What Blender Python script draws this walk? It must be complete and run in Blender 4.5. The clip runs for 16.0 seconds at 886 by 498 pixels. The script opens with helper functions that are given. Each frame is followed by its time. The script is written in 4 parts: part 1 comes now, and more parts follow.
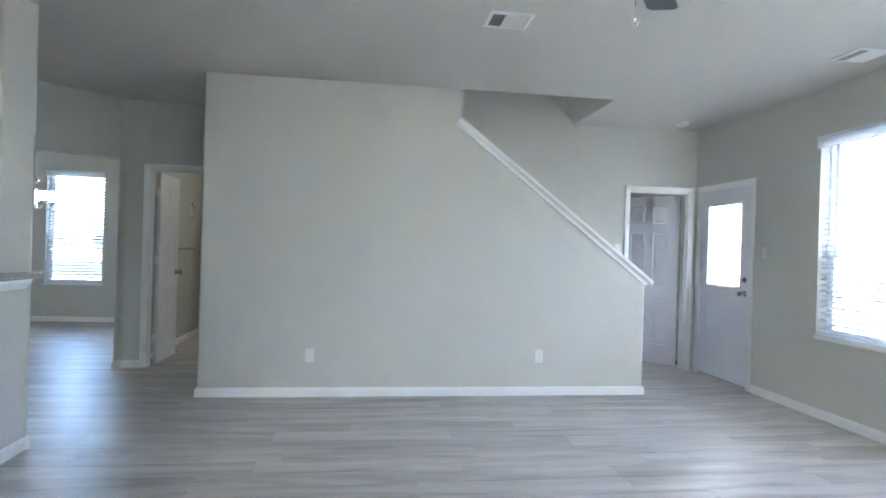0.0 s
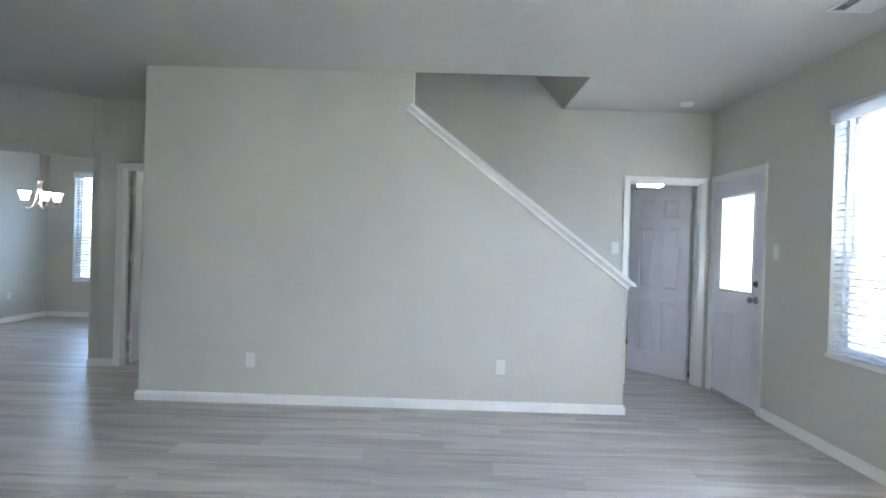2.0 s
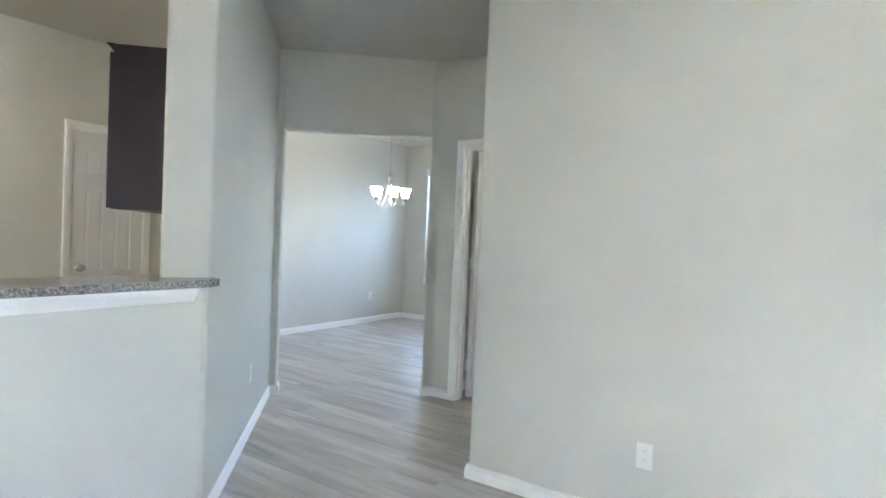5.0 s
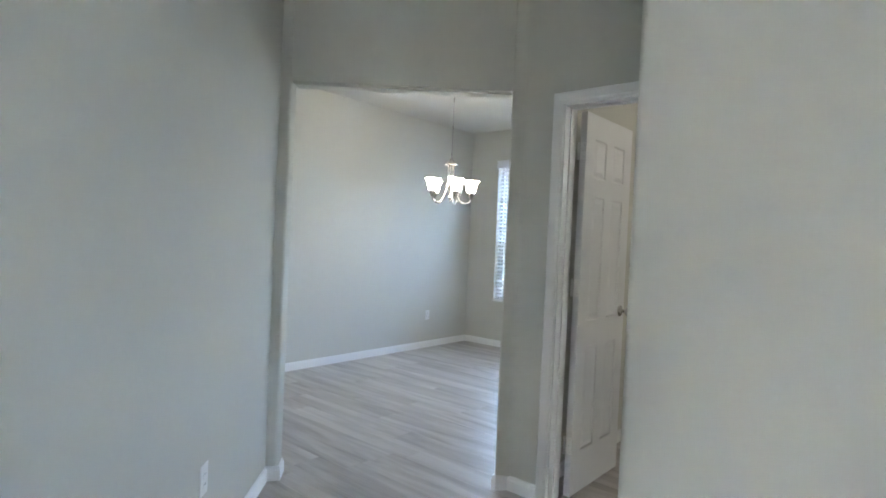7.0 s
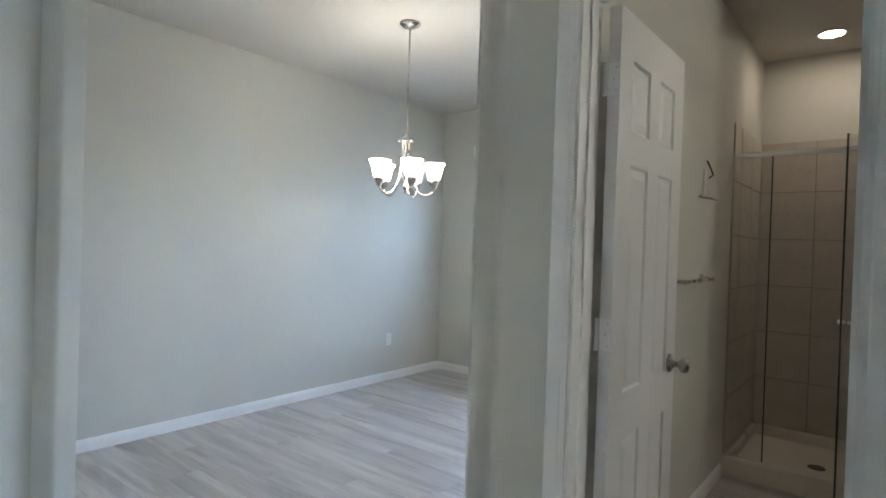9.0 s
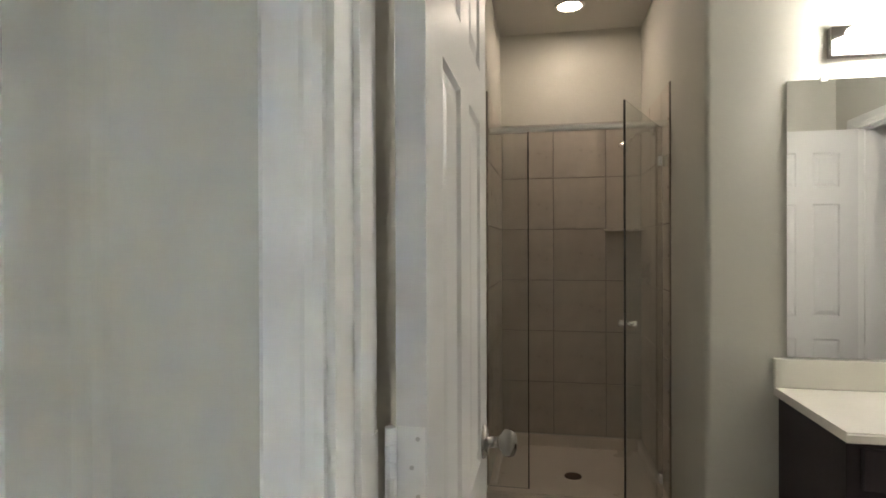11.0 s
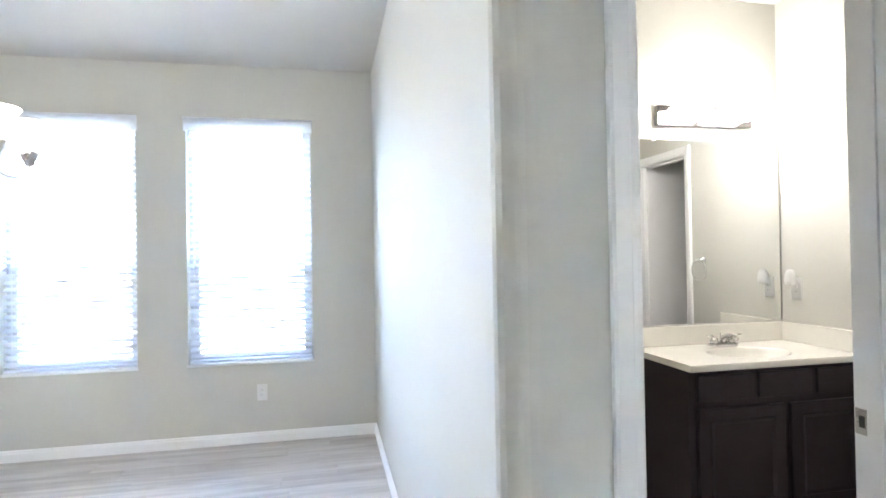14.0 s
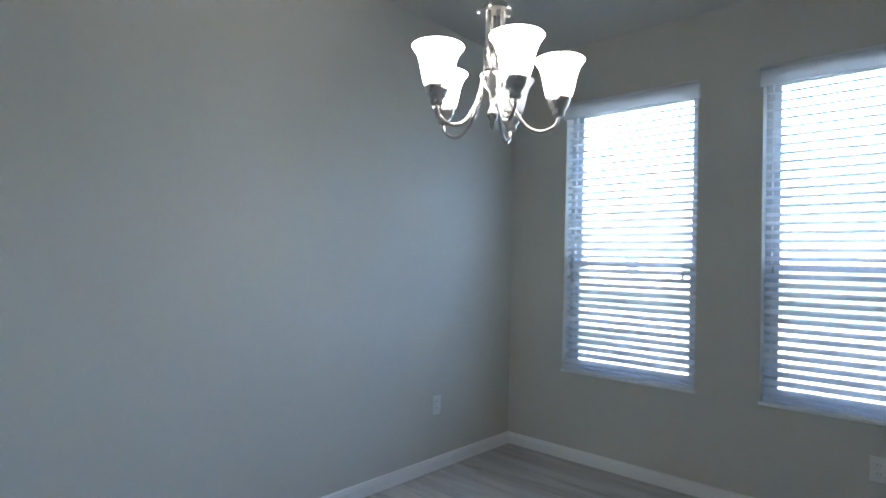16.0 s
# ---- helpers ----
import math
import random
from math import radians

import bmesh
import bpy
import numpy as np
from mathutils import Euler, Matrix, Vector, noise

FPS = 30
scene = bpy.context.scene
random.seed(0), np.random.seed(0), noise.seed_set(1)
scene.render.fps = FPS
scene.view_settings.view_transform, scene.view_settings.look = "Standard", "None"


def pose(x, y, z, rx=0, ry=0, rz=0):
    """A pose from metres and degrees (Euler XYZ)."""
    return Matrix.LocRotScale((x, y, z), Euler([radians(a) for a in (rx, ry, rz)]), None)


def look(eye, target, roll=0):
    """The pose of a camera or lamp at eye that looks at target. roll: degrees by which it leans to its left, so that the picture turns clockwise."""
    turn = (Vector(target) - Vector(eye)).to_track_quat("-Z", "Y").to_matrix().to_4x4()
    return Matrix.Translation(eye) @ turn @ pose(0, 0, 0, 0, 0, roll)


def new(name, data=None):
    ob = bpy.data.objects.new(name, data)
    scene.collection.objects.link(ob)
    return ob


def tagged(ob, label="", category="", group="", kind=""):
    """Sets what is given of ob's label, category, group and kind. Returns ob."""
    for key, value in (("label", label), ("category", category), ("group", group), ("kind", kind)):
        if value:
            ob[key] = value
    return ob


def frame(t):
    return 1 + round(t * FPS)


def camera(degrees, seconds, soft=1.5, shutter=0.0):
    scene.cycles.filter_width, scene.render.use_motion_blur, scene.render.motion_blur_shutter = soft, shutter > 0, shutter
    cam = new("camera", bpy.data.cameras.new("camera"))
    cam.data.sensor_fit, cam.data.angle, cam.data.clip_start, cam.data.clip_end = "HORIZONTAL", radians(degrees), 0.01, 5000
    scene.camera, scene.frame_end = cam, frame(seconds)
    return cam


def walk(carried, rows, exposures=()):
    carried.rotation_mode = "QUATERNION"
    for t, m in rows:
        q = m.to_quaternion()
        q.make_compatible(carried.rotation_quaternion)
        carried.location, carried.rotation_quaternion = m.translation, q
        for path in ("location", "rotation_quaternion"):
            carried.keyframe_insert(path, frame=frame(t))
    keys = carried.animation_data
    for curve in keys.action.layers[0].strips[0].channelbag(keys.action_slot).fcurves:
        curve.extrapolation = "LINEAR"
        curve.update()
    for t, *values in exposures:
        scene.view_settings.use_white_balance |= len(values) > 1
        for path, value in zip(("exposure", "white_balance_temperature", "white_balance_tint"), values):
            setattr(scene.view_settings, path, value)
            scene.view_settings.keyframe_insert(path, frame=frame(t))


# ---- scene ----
cam = camera(76.9, 16.0, soft=1.7)
PATH = [
    (0, (1.427, -4.962, 1.322), (1.694, -2.98, 1.32), 1.7),
    (0.5, (1.811, -4.947, 1.331), (2.04, -2.96, 1.326), 1.7),
    (1, (2.174, -4.937, 1.335), (2.367, -2.946, 1.33), 1.6),
    (1.5, (2.417, -4.793, 1.334), (2.555, -2.798, 1.324), 1.6),
    (2, (2.542, -4.585, 1.347), (2.529, -2.585, 1.334), 1.7),
    (2.5, (2.602, -4.327, 1.355), (2.289, -2.352, 1.336), 1.9),
    (3, (2.484, -4.034, 1.335), (1.889, -2.124, 1.309), 2.1),
    (3.5, (2.289, -3.712, 1.334), (1.528, -1.863, 1.299), 2.4),
    (4, (2.058, -3.348, 1.327), (1.162, -1.56, 1.291), 2.3),
    (4.2, (1.964, -3.199, 1.319), (1.014, -1.439, 1.282), 2.3),
    (6.3, (0.891, -1.801, 1.334), (-0.358, -0.239, 1.298), 2.6),
    (6.5, (0.795, -1.67, 1.34), (-0.468, -0.12, 1.307), 2.6),
    (7, (0.582, -1.375, 1.335), (-0.718, 0.144, 1.301), 2.6),
    (7.5, (0.36, -1.068, 1.347), (-0.952, 0.441, 1.317), 2.5),
    (8, (0.188, -0.759, 1.345), (-1.128, 0.747, 1.323), 2.3),
    (8.2, (0.126, -0.649, 1.343), (-1.191, 0.857, 1.323), 2.3),
    (10.3, (-0.539, 0.458, 1.373), (-1.355, 2.284, 1.362), 0.4),
    (10.5, (-0.57, 0.543, 1.367), (-1.263, 2.419, 1.358), 0.2),
    (11, (-0.63, 0.704, 1.357), (-1.002, 2.669, 1.348), -0.2),
    (11.5, (-0.74, 0.7, 1.349), (-0.772, 2.7, 1.344), -0.6),
    (12, (-0.915, 0.607, 1.344), (-0.6, 2.582, 1.345), -0.8),
    (12.5, (-1.026, 0.471, 1.323), (-0.54, 2.411, 1.344), -1.1),
    (13, (-1.126, 0.311, 1.335), (-0.611, 2.244, 1.357), -1.2),
    (13.5, (-1.246, 0.232, 1.341), (-0.738, 2.166, 1.365), -1.1),
    (14, (-1.389, 0.217, 1.348), (-0.987, 2.177, 1.37), -1.0),
    (14.5, (-1.438, 0.382, 1.345), (-1.319, 2.378, 1.371), -0.6),
    (15, (-1.468, 0.641, 1.343), (-1.849, 2.605, 1.369), -0.1),
    (15.5, (-1.58, 0.908, 1.314), (-2.473, 2.698, 1.347), 0.6),
    (16, (-1.65, 1.159, 1.284), (-2.991, 2.643, 1.332), 1.5),
]
EXPOSURES = [(0.0, 5.35, 5690, 10), (0.6, 5.4, 5690, 10), (1.5, 5.26, 5720, 10), (2.5, 5.48, 5890, 10), (4.2, 6.09, 6040, 10), (6.3, 5.83, 6090, 11), (8.2, 5.51, 6150, 11), (10.3, 6.0, 6150, 12), (11.0, 6.2, 6450, 13), (11.5, 6.38, 6450, 13), (12.5, 7.12, 6150, 17), (14.0, 6.8, 6040, 16), (14.5, 6.49, 6050, 16), (15.0, 5.7, 5830, 11), (16.0, 4.71, 5680, 11)]
walk(cam, [(t, look(eye, target, roll)) for t, eye, target, roll in PATH], EXPOSURES)

# ---- sky, sun ----
world = bpy.data.worlds.new("sky")
scene.world = world
world.use_nodes = True
wn = world.node_tree
sky = wn.nodes.new("ShaderNodeTexSky")
sky.sky_type = "NISHITA"
sky.sun_disc = False
sky.dust_density = 2.5
sky.sun_elevation = radians(48)
sky.sun_rotation = radians(183)
wn.links.new(sky.outputs[0], wn.nodes["Background"].inputs[0])
wn.nodes["Background"].inputs[1].default_value = 0.15
sun_data = bpy.data.lights.new("sun", "SUN")
sun_data.energy, sun_data.angle, sun_data.color = 2.4, radians(0.6), (1.0, 0.95, 0.88)
sun = new("sun", sun_data)
sun.matrix_world = look((-0.5, -9, 10), (0, 0, 0))


# ---- materials ----
def material(name, colour, rough=0.5, metal=0.0, vary=0.0, scale=3.0, bump=0.0, bump_scale=200.0, emit=None, power=0.0, coat=0.0, spec=0.5):
    """Base colour with large and small noise, fine relief."""
    m = bpy.data.materials.new(name)
    m.use_nodes = True
    nt = m.node_tree
    b = nt.nodes["Principled BSDF"]
    b.inputs["Base Color"].default_value = (*colour, 1)
    b.inputs["Roughness"].default_value = rough
    b.inputs["Metallic"].default_value = metal
    b.inputs["Coat Weight"].default_value = coat
    b.inputs["Specular IOR Level"].default_value = spec
    co = nt.nodes.new("ShaderNodeTexCoord")
    if vary:
        big = nt.nodes.new("ShaderNodeTexNoise")
        big.inputs["Scale"].default_value = scale
        big.inputs["Detail"].default_value = 6
        small = nt.nodes.new("ShaderNodeTexNoise")
        small.inputs["Scale"].default_value = scale * 23
        small.inputs["Detail"].default_value = 3
        for n in (big, small):
            nt.links.new(co.outputs["Object"], n.inputs["Vector"])
        mean = nt.nodes.new("ShaderNodeMath")
        mean.operation = "MULTIPLY_ADD"
        mean.inputs[1].default_value = 0.35
        nt.links.new(small.outputs[0], mean.inputs[0])
        nt.links.new(big.outputs[0], mean.inputs[2])
        ramp = nt.nodes.new("ShaderNodeMapRange")
        ramp.inputs["From Min"].default_value, ramp.inputs["From Max"].default_value = 0.4, 0.95
        ramp.inputs["To Min"].default_value, ramp.inputs["To Max"].default_value = 1 - vary, 1 + vary
        nt.links.new(mean.outputs[0], ramp.inputs[0])
        mul = nt.nodes.new("ShaderNodeVectorMath")
        mul.operation = "SCALE"
        mul.inputs[0].default_value = colour
        nt.links.new(ramp.outputs[0], mul.inputs["Scale"])
        nt.links.new(mul.outputs[0], b.inputs["Base Color"])
        rr = nt.nodes.new("ShaderNodeMapRange")
        rr.inputs["To Min"].default_value, rr.inputs["To Max"].default_value = max(0.02, rough - 0.08), min(1, rough + 0.08)
        nt.links.new(big.outputs[0], rr.inputs[0])
        nt.links.new(rr.outputs[0], b.inputs["Roughness"])
    if bump:
        n = nt.nodes.new("ShaderNodeTexNoise")
        n.inputs["Scale"].default_value = bump_scale
        n.inputs["Detail"].default_value = 4
        nt.links.new(co.outputs["Object"], n.inputs["Vector"])
        bp = nt.nodes.new("ShaderNodeBump")
        bp.inputs["Strength"].default_value = bump
        bp.inputs["Distance"].default_value = 0.002
        nt.links.new(n.outputs[0], bp.inputs["Height"])
        nt.links.new(bp.outputs[0], b.inputs["Normal"])
    if emit:
        b.inputs["Emission Color"].default_value = (*emit, 1)
        b.inputs["Emission Strength"].default_value = power
    return m


def plank_material(name, by_island):
    """Grey-washed oak vinyl: streaks along x, tone per plank."""
    m = bpy.data.materials.new(name)
    m.use_nodes = True
    nt = m.node_tree
    b = nt.nodes["Principled BSDF"]
    geo = nt.nodes.new("ShaderNodeNewGeometry")
    if by_island:
        rnd = geo.outputs["Random Per Island"]
    else:
        rnd = nt.nodes.new("ShaderNodeObjectInfo").outputs["Random"]
    shift = nt.nodes.new("ShaderNodeCombineXYZ")
    times = nt.nodes.new("ShaderNodeMath")
    times.operation = "MULTIPLY"
    times.inputs[1].default_value = 37.0
    nt.links.new(rnd, times.inputs[0])
    nt.links.new(times.outputs[0], shift.inputs[2])
    nt.links.new(times.outputs[0], shift.inputs[0])
    add = nt.nodes.new("ShaderNodeVectorMath")
    nt.links.new(geo.outputs["Position"], add.inputs[0])
    nt.links.new(shift.outputs[0], add.inputs[1])
    def streak(sx, sy, detail):
        mp = nt.nodes.new("ShaderNodeMapping")
        mp.inputs["Scale"].default_value = (sx, sy, 1)
        nt.links.new(add.outputs[0], mp.inputs[0])
        n = nt.nodes.new("ShaderNodeTexNoise")
        n.inputs["Scale"].default_value = 1.0
        n.inputs["Detail"].default_value = detail
        n.inputs["Roughness"].default_value = 0.65
        n.inputs["Distortion"].default_value = 0.6
        nt.links.new(mp.outputs[0], n.inputs["Vector"])
        return n
    broad, fine = streak(0.9, 8.5, 3), streak(4, 85, 4)
    mixed = nt.nodes.new("ShaderNodeMath")
    mixed.operation = "MULTIPLY_ADD"
    mixed.inputs[1].default_value = 0.24
    nt.links.new(fine.outputs[0], mixed.inputs[0])
    nt.links.new(broad.outputs[0], mixed.inputs[2])
    ramp = nt.nodes.new("ShaderNodeValToRGB")
    ramp.color_ramp.elements[0].position, ramp.color_ramp.elements[1].position = 0.40, 0.92
    ramp.color_ramp.elements[0].color = (0.31, 0.285, 0.265, 1)
    ramp.color_ramp.elements[1].color = (0.61, 0.585, 0.56, 1)
    mid = ramp.color_ramp.elements.new(0.66)
    mid.color = (0.475, 0.447, 0.425, 1)
    nt.links.new(mixed.outputs[0], ramp.inputs[0])
    tone = nt.nodes.new("ShaderNodeMapRange")
    tone.inputs["To Min"].default_value, tone.inputs["To Max"].default_value = 1.08, 1.26
    nt.links.new(rnd, tone.inputs[0])
    mul = nt.nodes.new("ShaderNodeVectorMath")
    mul.operation = "SCALE"
    nt.links.new(ramp.outputs[0], mul.inputs[0])
    nt.links.new(tone.outputs[0], mul.inputs["Scale"])
    nt.links.new(mul.outputs[0], b.inputs["Base Color"])
    rough = nt.nodes.new("ShaderNodeMapRange")
    rough.inputs["To Min"].default_value, rough.inputs["To Max"].default_value = 0.33, 0.49
    nt.links.new(fine.outputs[0], rough.inputs[0])
    nt.links.new(rough.outputs[0], b.inputs["Roughness"])
    bp = nt.nodes.new("ShaderNodeBump")
    bp.inputs["Strength"].default_value, bp.inputs["Distance"].default_value = 0.12, 0.001
    nt.links.new(fine.outputs[0], bp.inputs["Height"])
    nt.links.new(bp.outputs[0], b.inputs["Normal"])
    return m


def glass_material(name, tint, rough=0.0):
    m = bpy.data.materials.new(name)
    m.use_nodes = True
    b = m.node_tree.nodes["Principled BSDF"]
    b.inputs["Base Color"].default_value = (*tint, 1)
    b.inputs["Transmission Weight"].default_value = 1.0
    b.inputs["Roughness"].default_value = rough
    b.inputs["IOR"].default_value = 1.45
    return m


def granite_material():
    m = bpy.data.materials.new("speckled_granite")
    m.use_nodes = True
    nt = m.node_tree
    b = nt.nodes["Principled BSDF"]
    co = nt.nodes.new("ShaderNodeTexCoord")
    v = nt.nodes.new("ShaderNodeTexVoronoi")
    v.inputs["Scale"].default_value = 380
    n = nt.nodes.new("ShaderNodeTexNoise")
    n.inputs["Scale"].default_value = 90
    n.inputs["Detail"].default_value = 6
    for k in (v, n):
        nt.links.new(co.outputs["Object"], k.inputs["Vector"])
    mx = nt.nodes.new("ShaderNodeMath")
    mx.operation = "MULTIPLY_ADD"
    mx.inputs[1].default_value = 0.5
    nt.links.new(v.outputs["Color"], mx.inputs[0])
    nt.links.new(n.outputs[0], mx.inputs[2])
    r = nt.nodes.new("ShaderNodeValToRGB")
    r.color_ramp.elements[0].position, r.color_ramp.elements[1].position = 0.42, 1.0
    r.color_ramp.elements[0].color, r.color_ramp.elements[1].color = (0.045, 0.045, 0.047, 1), (0.48, 0.46, 0.44, 1)
    e = r.color_ramp.elements.new(0.72)
    e.color = (0.19, 0.183, 0.176, 1)
    nt.links.new(mx.outputs[0], r.inputs[0])
    nt.links.new(r.outputs[0], b.inputs["Base Color"])
    b.inputs["Roughness"].default_value = 0.15
    return m


def screen_material():
    """Insect screen: a fine dark weave that lets most light pass."""
    m = bpy.data.materials.new("insect_screen")
    m.use_nodes = True
    nt = m.node_tree
    b = nt.nodes["Principled BSDF"]
    b.inputs["Base Color"].default_value = (0.10, 0.10, 0.11, 1)
    b.inputs["Roughness"].default_value = 0.7
    clear = nt.nodes.new("ShaderNodeBsdfTransparent")
    mix = nt.nodes.new("ShaderNodeMixShader")
    mix.inputs[0].default_value = 0.33
    nt.links.new(clear.outputs[0], mix.inputs[1])
    nt.links.new(b.outputs[0], mix.inputs[2])
    nt.links.new(mix.outputs[0], nt.nodes["Material Output"].inputs[0])
    return m


SCREEN = screen_material()
WALL = material("greige_wall_paint", (0.607, 0.60, 0.546), 0.72, vary=0.025, scale=1.2, bump=0.35, bump_scale=60)
CEIL = material("ceiling_paint", (0.56, 0.545, 0.505), 0.85, vary=0.02, scale=1.5, bump=0.5, bump_scale=80)
TRIM = material("white_trim_paint", (0.86, 0.86, 0.85), 0.42, vary=0.01, scale=2)
DOOR = material("white_door_paint", (0.76, 0.76, 0.76), 0.38, vary=0.01, scale=3, bump=0.08, bump_scale=120)
BLUE_DOOR = material("cool_white_door_paint", (0.83, 0.83, 0.89), 0.4, vary=0.02, scale=3, bump=0.08, bump_scale=120)
PLANK = plank_material("grey_oak_vinyl_plank", False)
PLANKS = plank_material("grey_oak_vinyl_planks_far", True)
SUBFLOOR = material("floor_joint", (0.07, 0.06, 0.055), 0.8, vary=0.1)
NICKEL = material("brushed_nickel", (0.42, 0.405, 0.38), 0.28, 1.0, vary=0.05, scale=20)
CHROME = material("chrome", (0.85, 0.85, 0.85), 0.14, 1.0)
# faucet metal: greyer and a little rougher than the plain chrome
FAUCET = material("grey_chrome", (0.58, 0.57, 0.55), 0.20, 1.0, vary=0.05, scale=30)
HEADER = material("polished_aluminium", (0.92, 0.92, 0.91), 0.24, 1.0)
STEEL = material("hinge_steel", (0.60, 0.59, 0.57), 0.35, 1.0, vary=0.05, scale=30)
PLASTIC = material("white_plastic", (0.78, 0.78, 0.76), 0.35, vary=0.01, scale=9)
TASSEL = material("grey_tassel_plastic", (0.60, 0.60, 0.60), 0.4, vary=0.02, scale=9)
OUTLET_SLOT = material("outlet_slot", (0.16, 0.16, 0.155), 0.6)
SLOT = material("dark_slot", (0.02, 0.02, 0.02), 0.6)
BLIND = material("white_blind_slat", (0.82, 0.83, 0.84), 0.38, vary=0.02, scale=4)
nt = BLIND.node_tree
thin = nt.nodes.new("ShaderNodeBsdfTranslucent")
thin.inputs[0].default_value = (0.80, 0.82, 0.85, 1)
blend = nt.nodes.new("ShaderNodeMixShader")
blend.inputs[0].default_value = 0.60
nt.links.new(nt.nodes["Principled BSDF"].outputs[0], blend.inputs[1])
nt.links.new(thin.outputs[0], blend.inputs[2])
nt.links.new(blend.outputs[0], nt.nodes["Material Output"].inputs[0])
VINYL = material("white_window_vinyl", (0.78, 0.79, 0.80), 0.35, vary=0.02, scale=4)
GLASS = glass_material("window_glass", (0.97, 0.99, 0.98))
SHOWER_GLASS = glass_material("shower_glass", (0.965, 0.985, 0.97))
MIRROR = material("mirror_silver", (0.90, 0.91, 0.90), 0.015, 1.0)
PLATE = material("polished_dark_nickel", (0.36, 0.345, 0.34), 0.07, 1.0, vary=0.04, scale=20)
ESPRESSO = material("espresso_stained_wood", (0.033, 0.024, 0.029), 0.45, spec=0.25, vary=0.18, scale=5, bump=0.1, bump_scale=90)
MARBLE = material("cultured_marble_top", (0.83, 0.81, 0.74), 0.16, vary=0.025, scale=4, coat=0.3)
PAN = material("shower_pan_acrylic", (0.74, 0.68, 0.60), 0.3, vary=0.02, scale=4)
TILE = material("beige_shower_tile", (0.50, 0.455, 0.395), 0.30, vary=0.09, scale=9, bump=0.1, bump_scale=40)
GROUT = material("shower_grout", (0.28, 0.25, 0.215), 0.85, vary=0.08, scale=20)
GRANITE = granite_material()
FROST = material("lit_frosted_glass", (0.9, 0.9, 0.88), 0.3, emit=(1.0, 0.91, 0.77), power=0.66)
COLD_FROST = material("unlit_frosted_glass", (0.80, 0.80, 0.78), 0.35)
nt = COLD_FROST.node_tree
nt.nodes["Principled BSDF"].inputs["Transmission Weight"].default_value = 0.45
BATH_FROST = material("lit_vanity_glass", (0.9, 0.9, 0.85), 0.3, emit=(1.0, 0.94, 0.83), power=0.87)
CAN_LIGHT = material("lit_can_lens", (0.9, 0.9, 0.85), 0.4, emit=(1.0, 0.82, 0.64), power=1.3)
TUBE_LIGHT = material("lit_tube_lens", (0.9, 0.9, 0.9), 0.4, emit=(0.95, 0.98, 1.0), power=0.9)
FAN_LIGHT = material("lit_fan_bowl", (0.9, 0.9, 0.88), 0.4, emit=(1.0, 0.95, 0.88), power=0.13)
# glow of the unseen fitting added to brighten the kitchen
KITCHEN_FILL = material("kitchen_fill_glow", (0.9, 0.9, 0.86), 0.4, emit=(1.0, 0.88, 0.72), power=1.4)
FANBLADE = material("dark_fan_blade", (0.05, 0.045, 0.042), 0.4, vary=0.15, scale=8)
FENCE = material("weathered_fence_board", (0.30, 0.265, 0.23), 0.85, vary=0.18, scale=6, bump=0.3, bump_scale=40)
CONCRETE = material("concrete", (0.42, 0.41, 0.39), 0.9, vary=0.1, scale=3, bump=0.3, bump_scale=60)
LAWN = material("lawn_grass", (0.085, 0.10, 0.052), 0.95, vary=0.35, scale=4, bump=0.8, bump_scale=90)
SIDING = material("pale_house_siding", (0.48, 0.455, 0.42), 0.8, vary=0.06, scale=2)
ROOF = material("shingle_roof", (0.13, 0.12, 0.115), 0.9, vary=0.15, scale=10)


# ---- builders ----
def mesh_of(name, bm, mat, smooth=False):
    bmesh.ops.recalc_face_normals(bm, faces=bm.faces)
    me = bpy.data.meshes.new(name)
    bm.to_mesh(me)
    bm.free()
    me.materials.append(mat)
    if smooth:
        me.shade_smooth()
    return me


def structure(name, bm, mat, label, category="", smooth=False):
    return tagged(new(name, mesh_of(name, bm, mat, smooth)), label, category or name.split("_")[0], kind="structure")


def part(name, bm, mat, parent, label="", smooth=False):
    ob = new(name, mesh_of(name, bm, mat, smooth))
    ob.parent = parent
    if label:
        ob["label"] = label
    return ob


def thing(name, label, category, m=None, group="", kind=""):
    ob = new(name)
    ob.empty_display_size = 0.05
    if m:
        ob.matrix_world = m
    return tagged(ob, label, category, group, kind)


def B():
    return bmesh.new()


def box(bm, x0, x1, y0, y1, z0, z1, bevel=0.0):
    r = bmesh.ops.create_cube(bm, size=1)
    vs = r["verts"]
    for v in vs:
        v.co = Vector((x0 + (v.co.x + 0.5) * (x1 - x0), y0 + (v.co.y + 0.5) * (y1 - y0), z0 + (v.co.z + 0.5) * (z1 - z0)))
    if bevel:
        es = list({e for v in vs for e in v.link_edges})
        bmesh.ops.bevel(bm, geom=es, offset=bevel, segments=2, profile=0.5, affect="EDGES")
    return bm


def prism(bm, pts, a, b, to=lambda u, v, w: (u, v, w)):
    """A polygon (u, v) drawn out from w=a to w=b."""
    lo = [bm.verts.new(to(u, v, a)) for u, v in pts]
    hi = [bm.verts.new(to(u, v, b)) for u, v in pts]
    bm.faces.new(lo[::-1])
    bm.faces.new(hi)
    n = len(pts)
    for i in range(n):
        bm.faces.new((lo[i], lo[(i + 1) % n], hi[(i + 1) % n], hi[i]))
    return bm


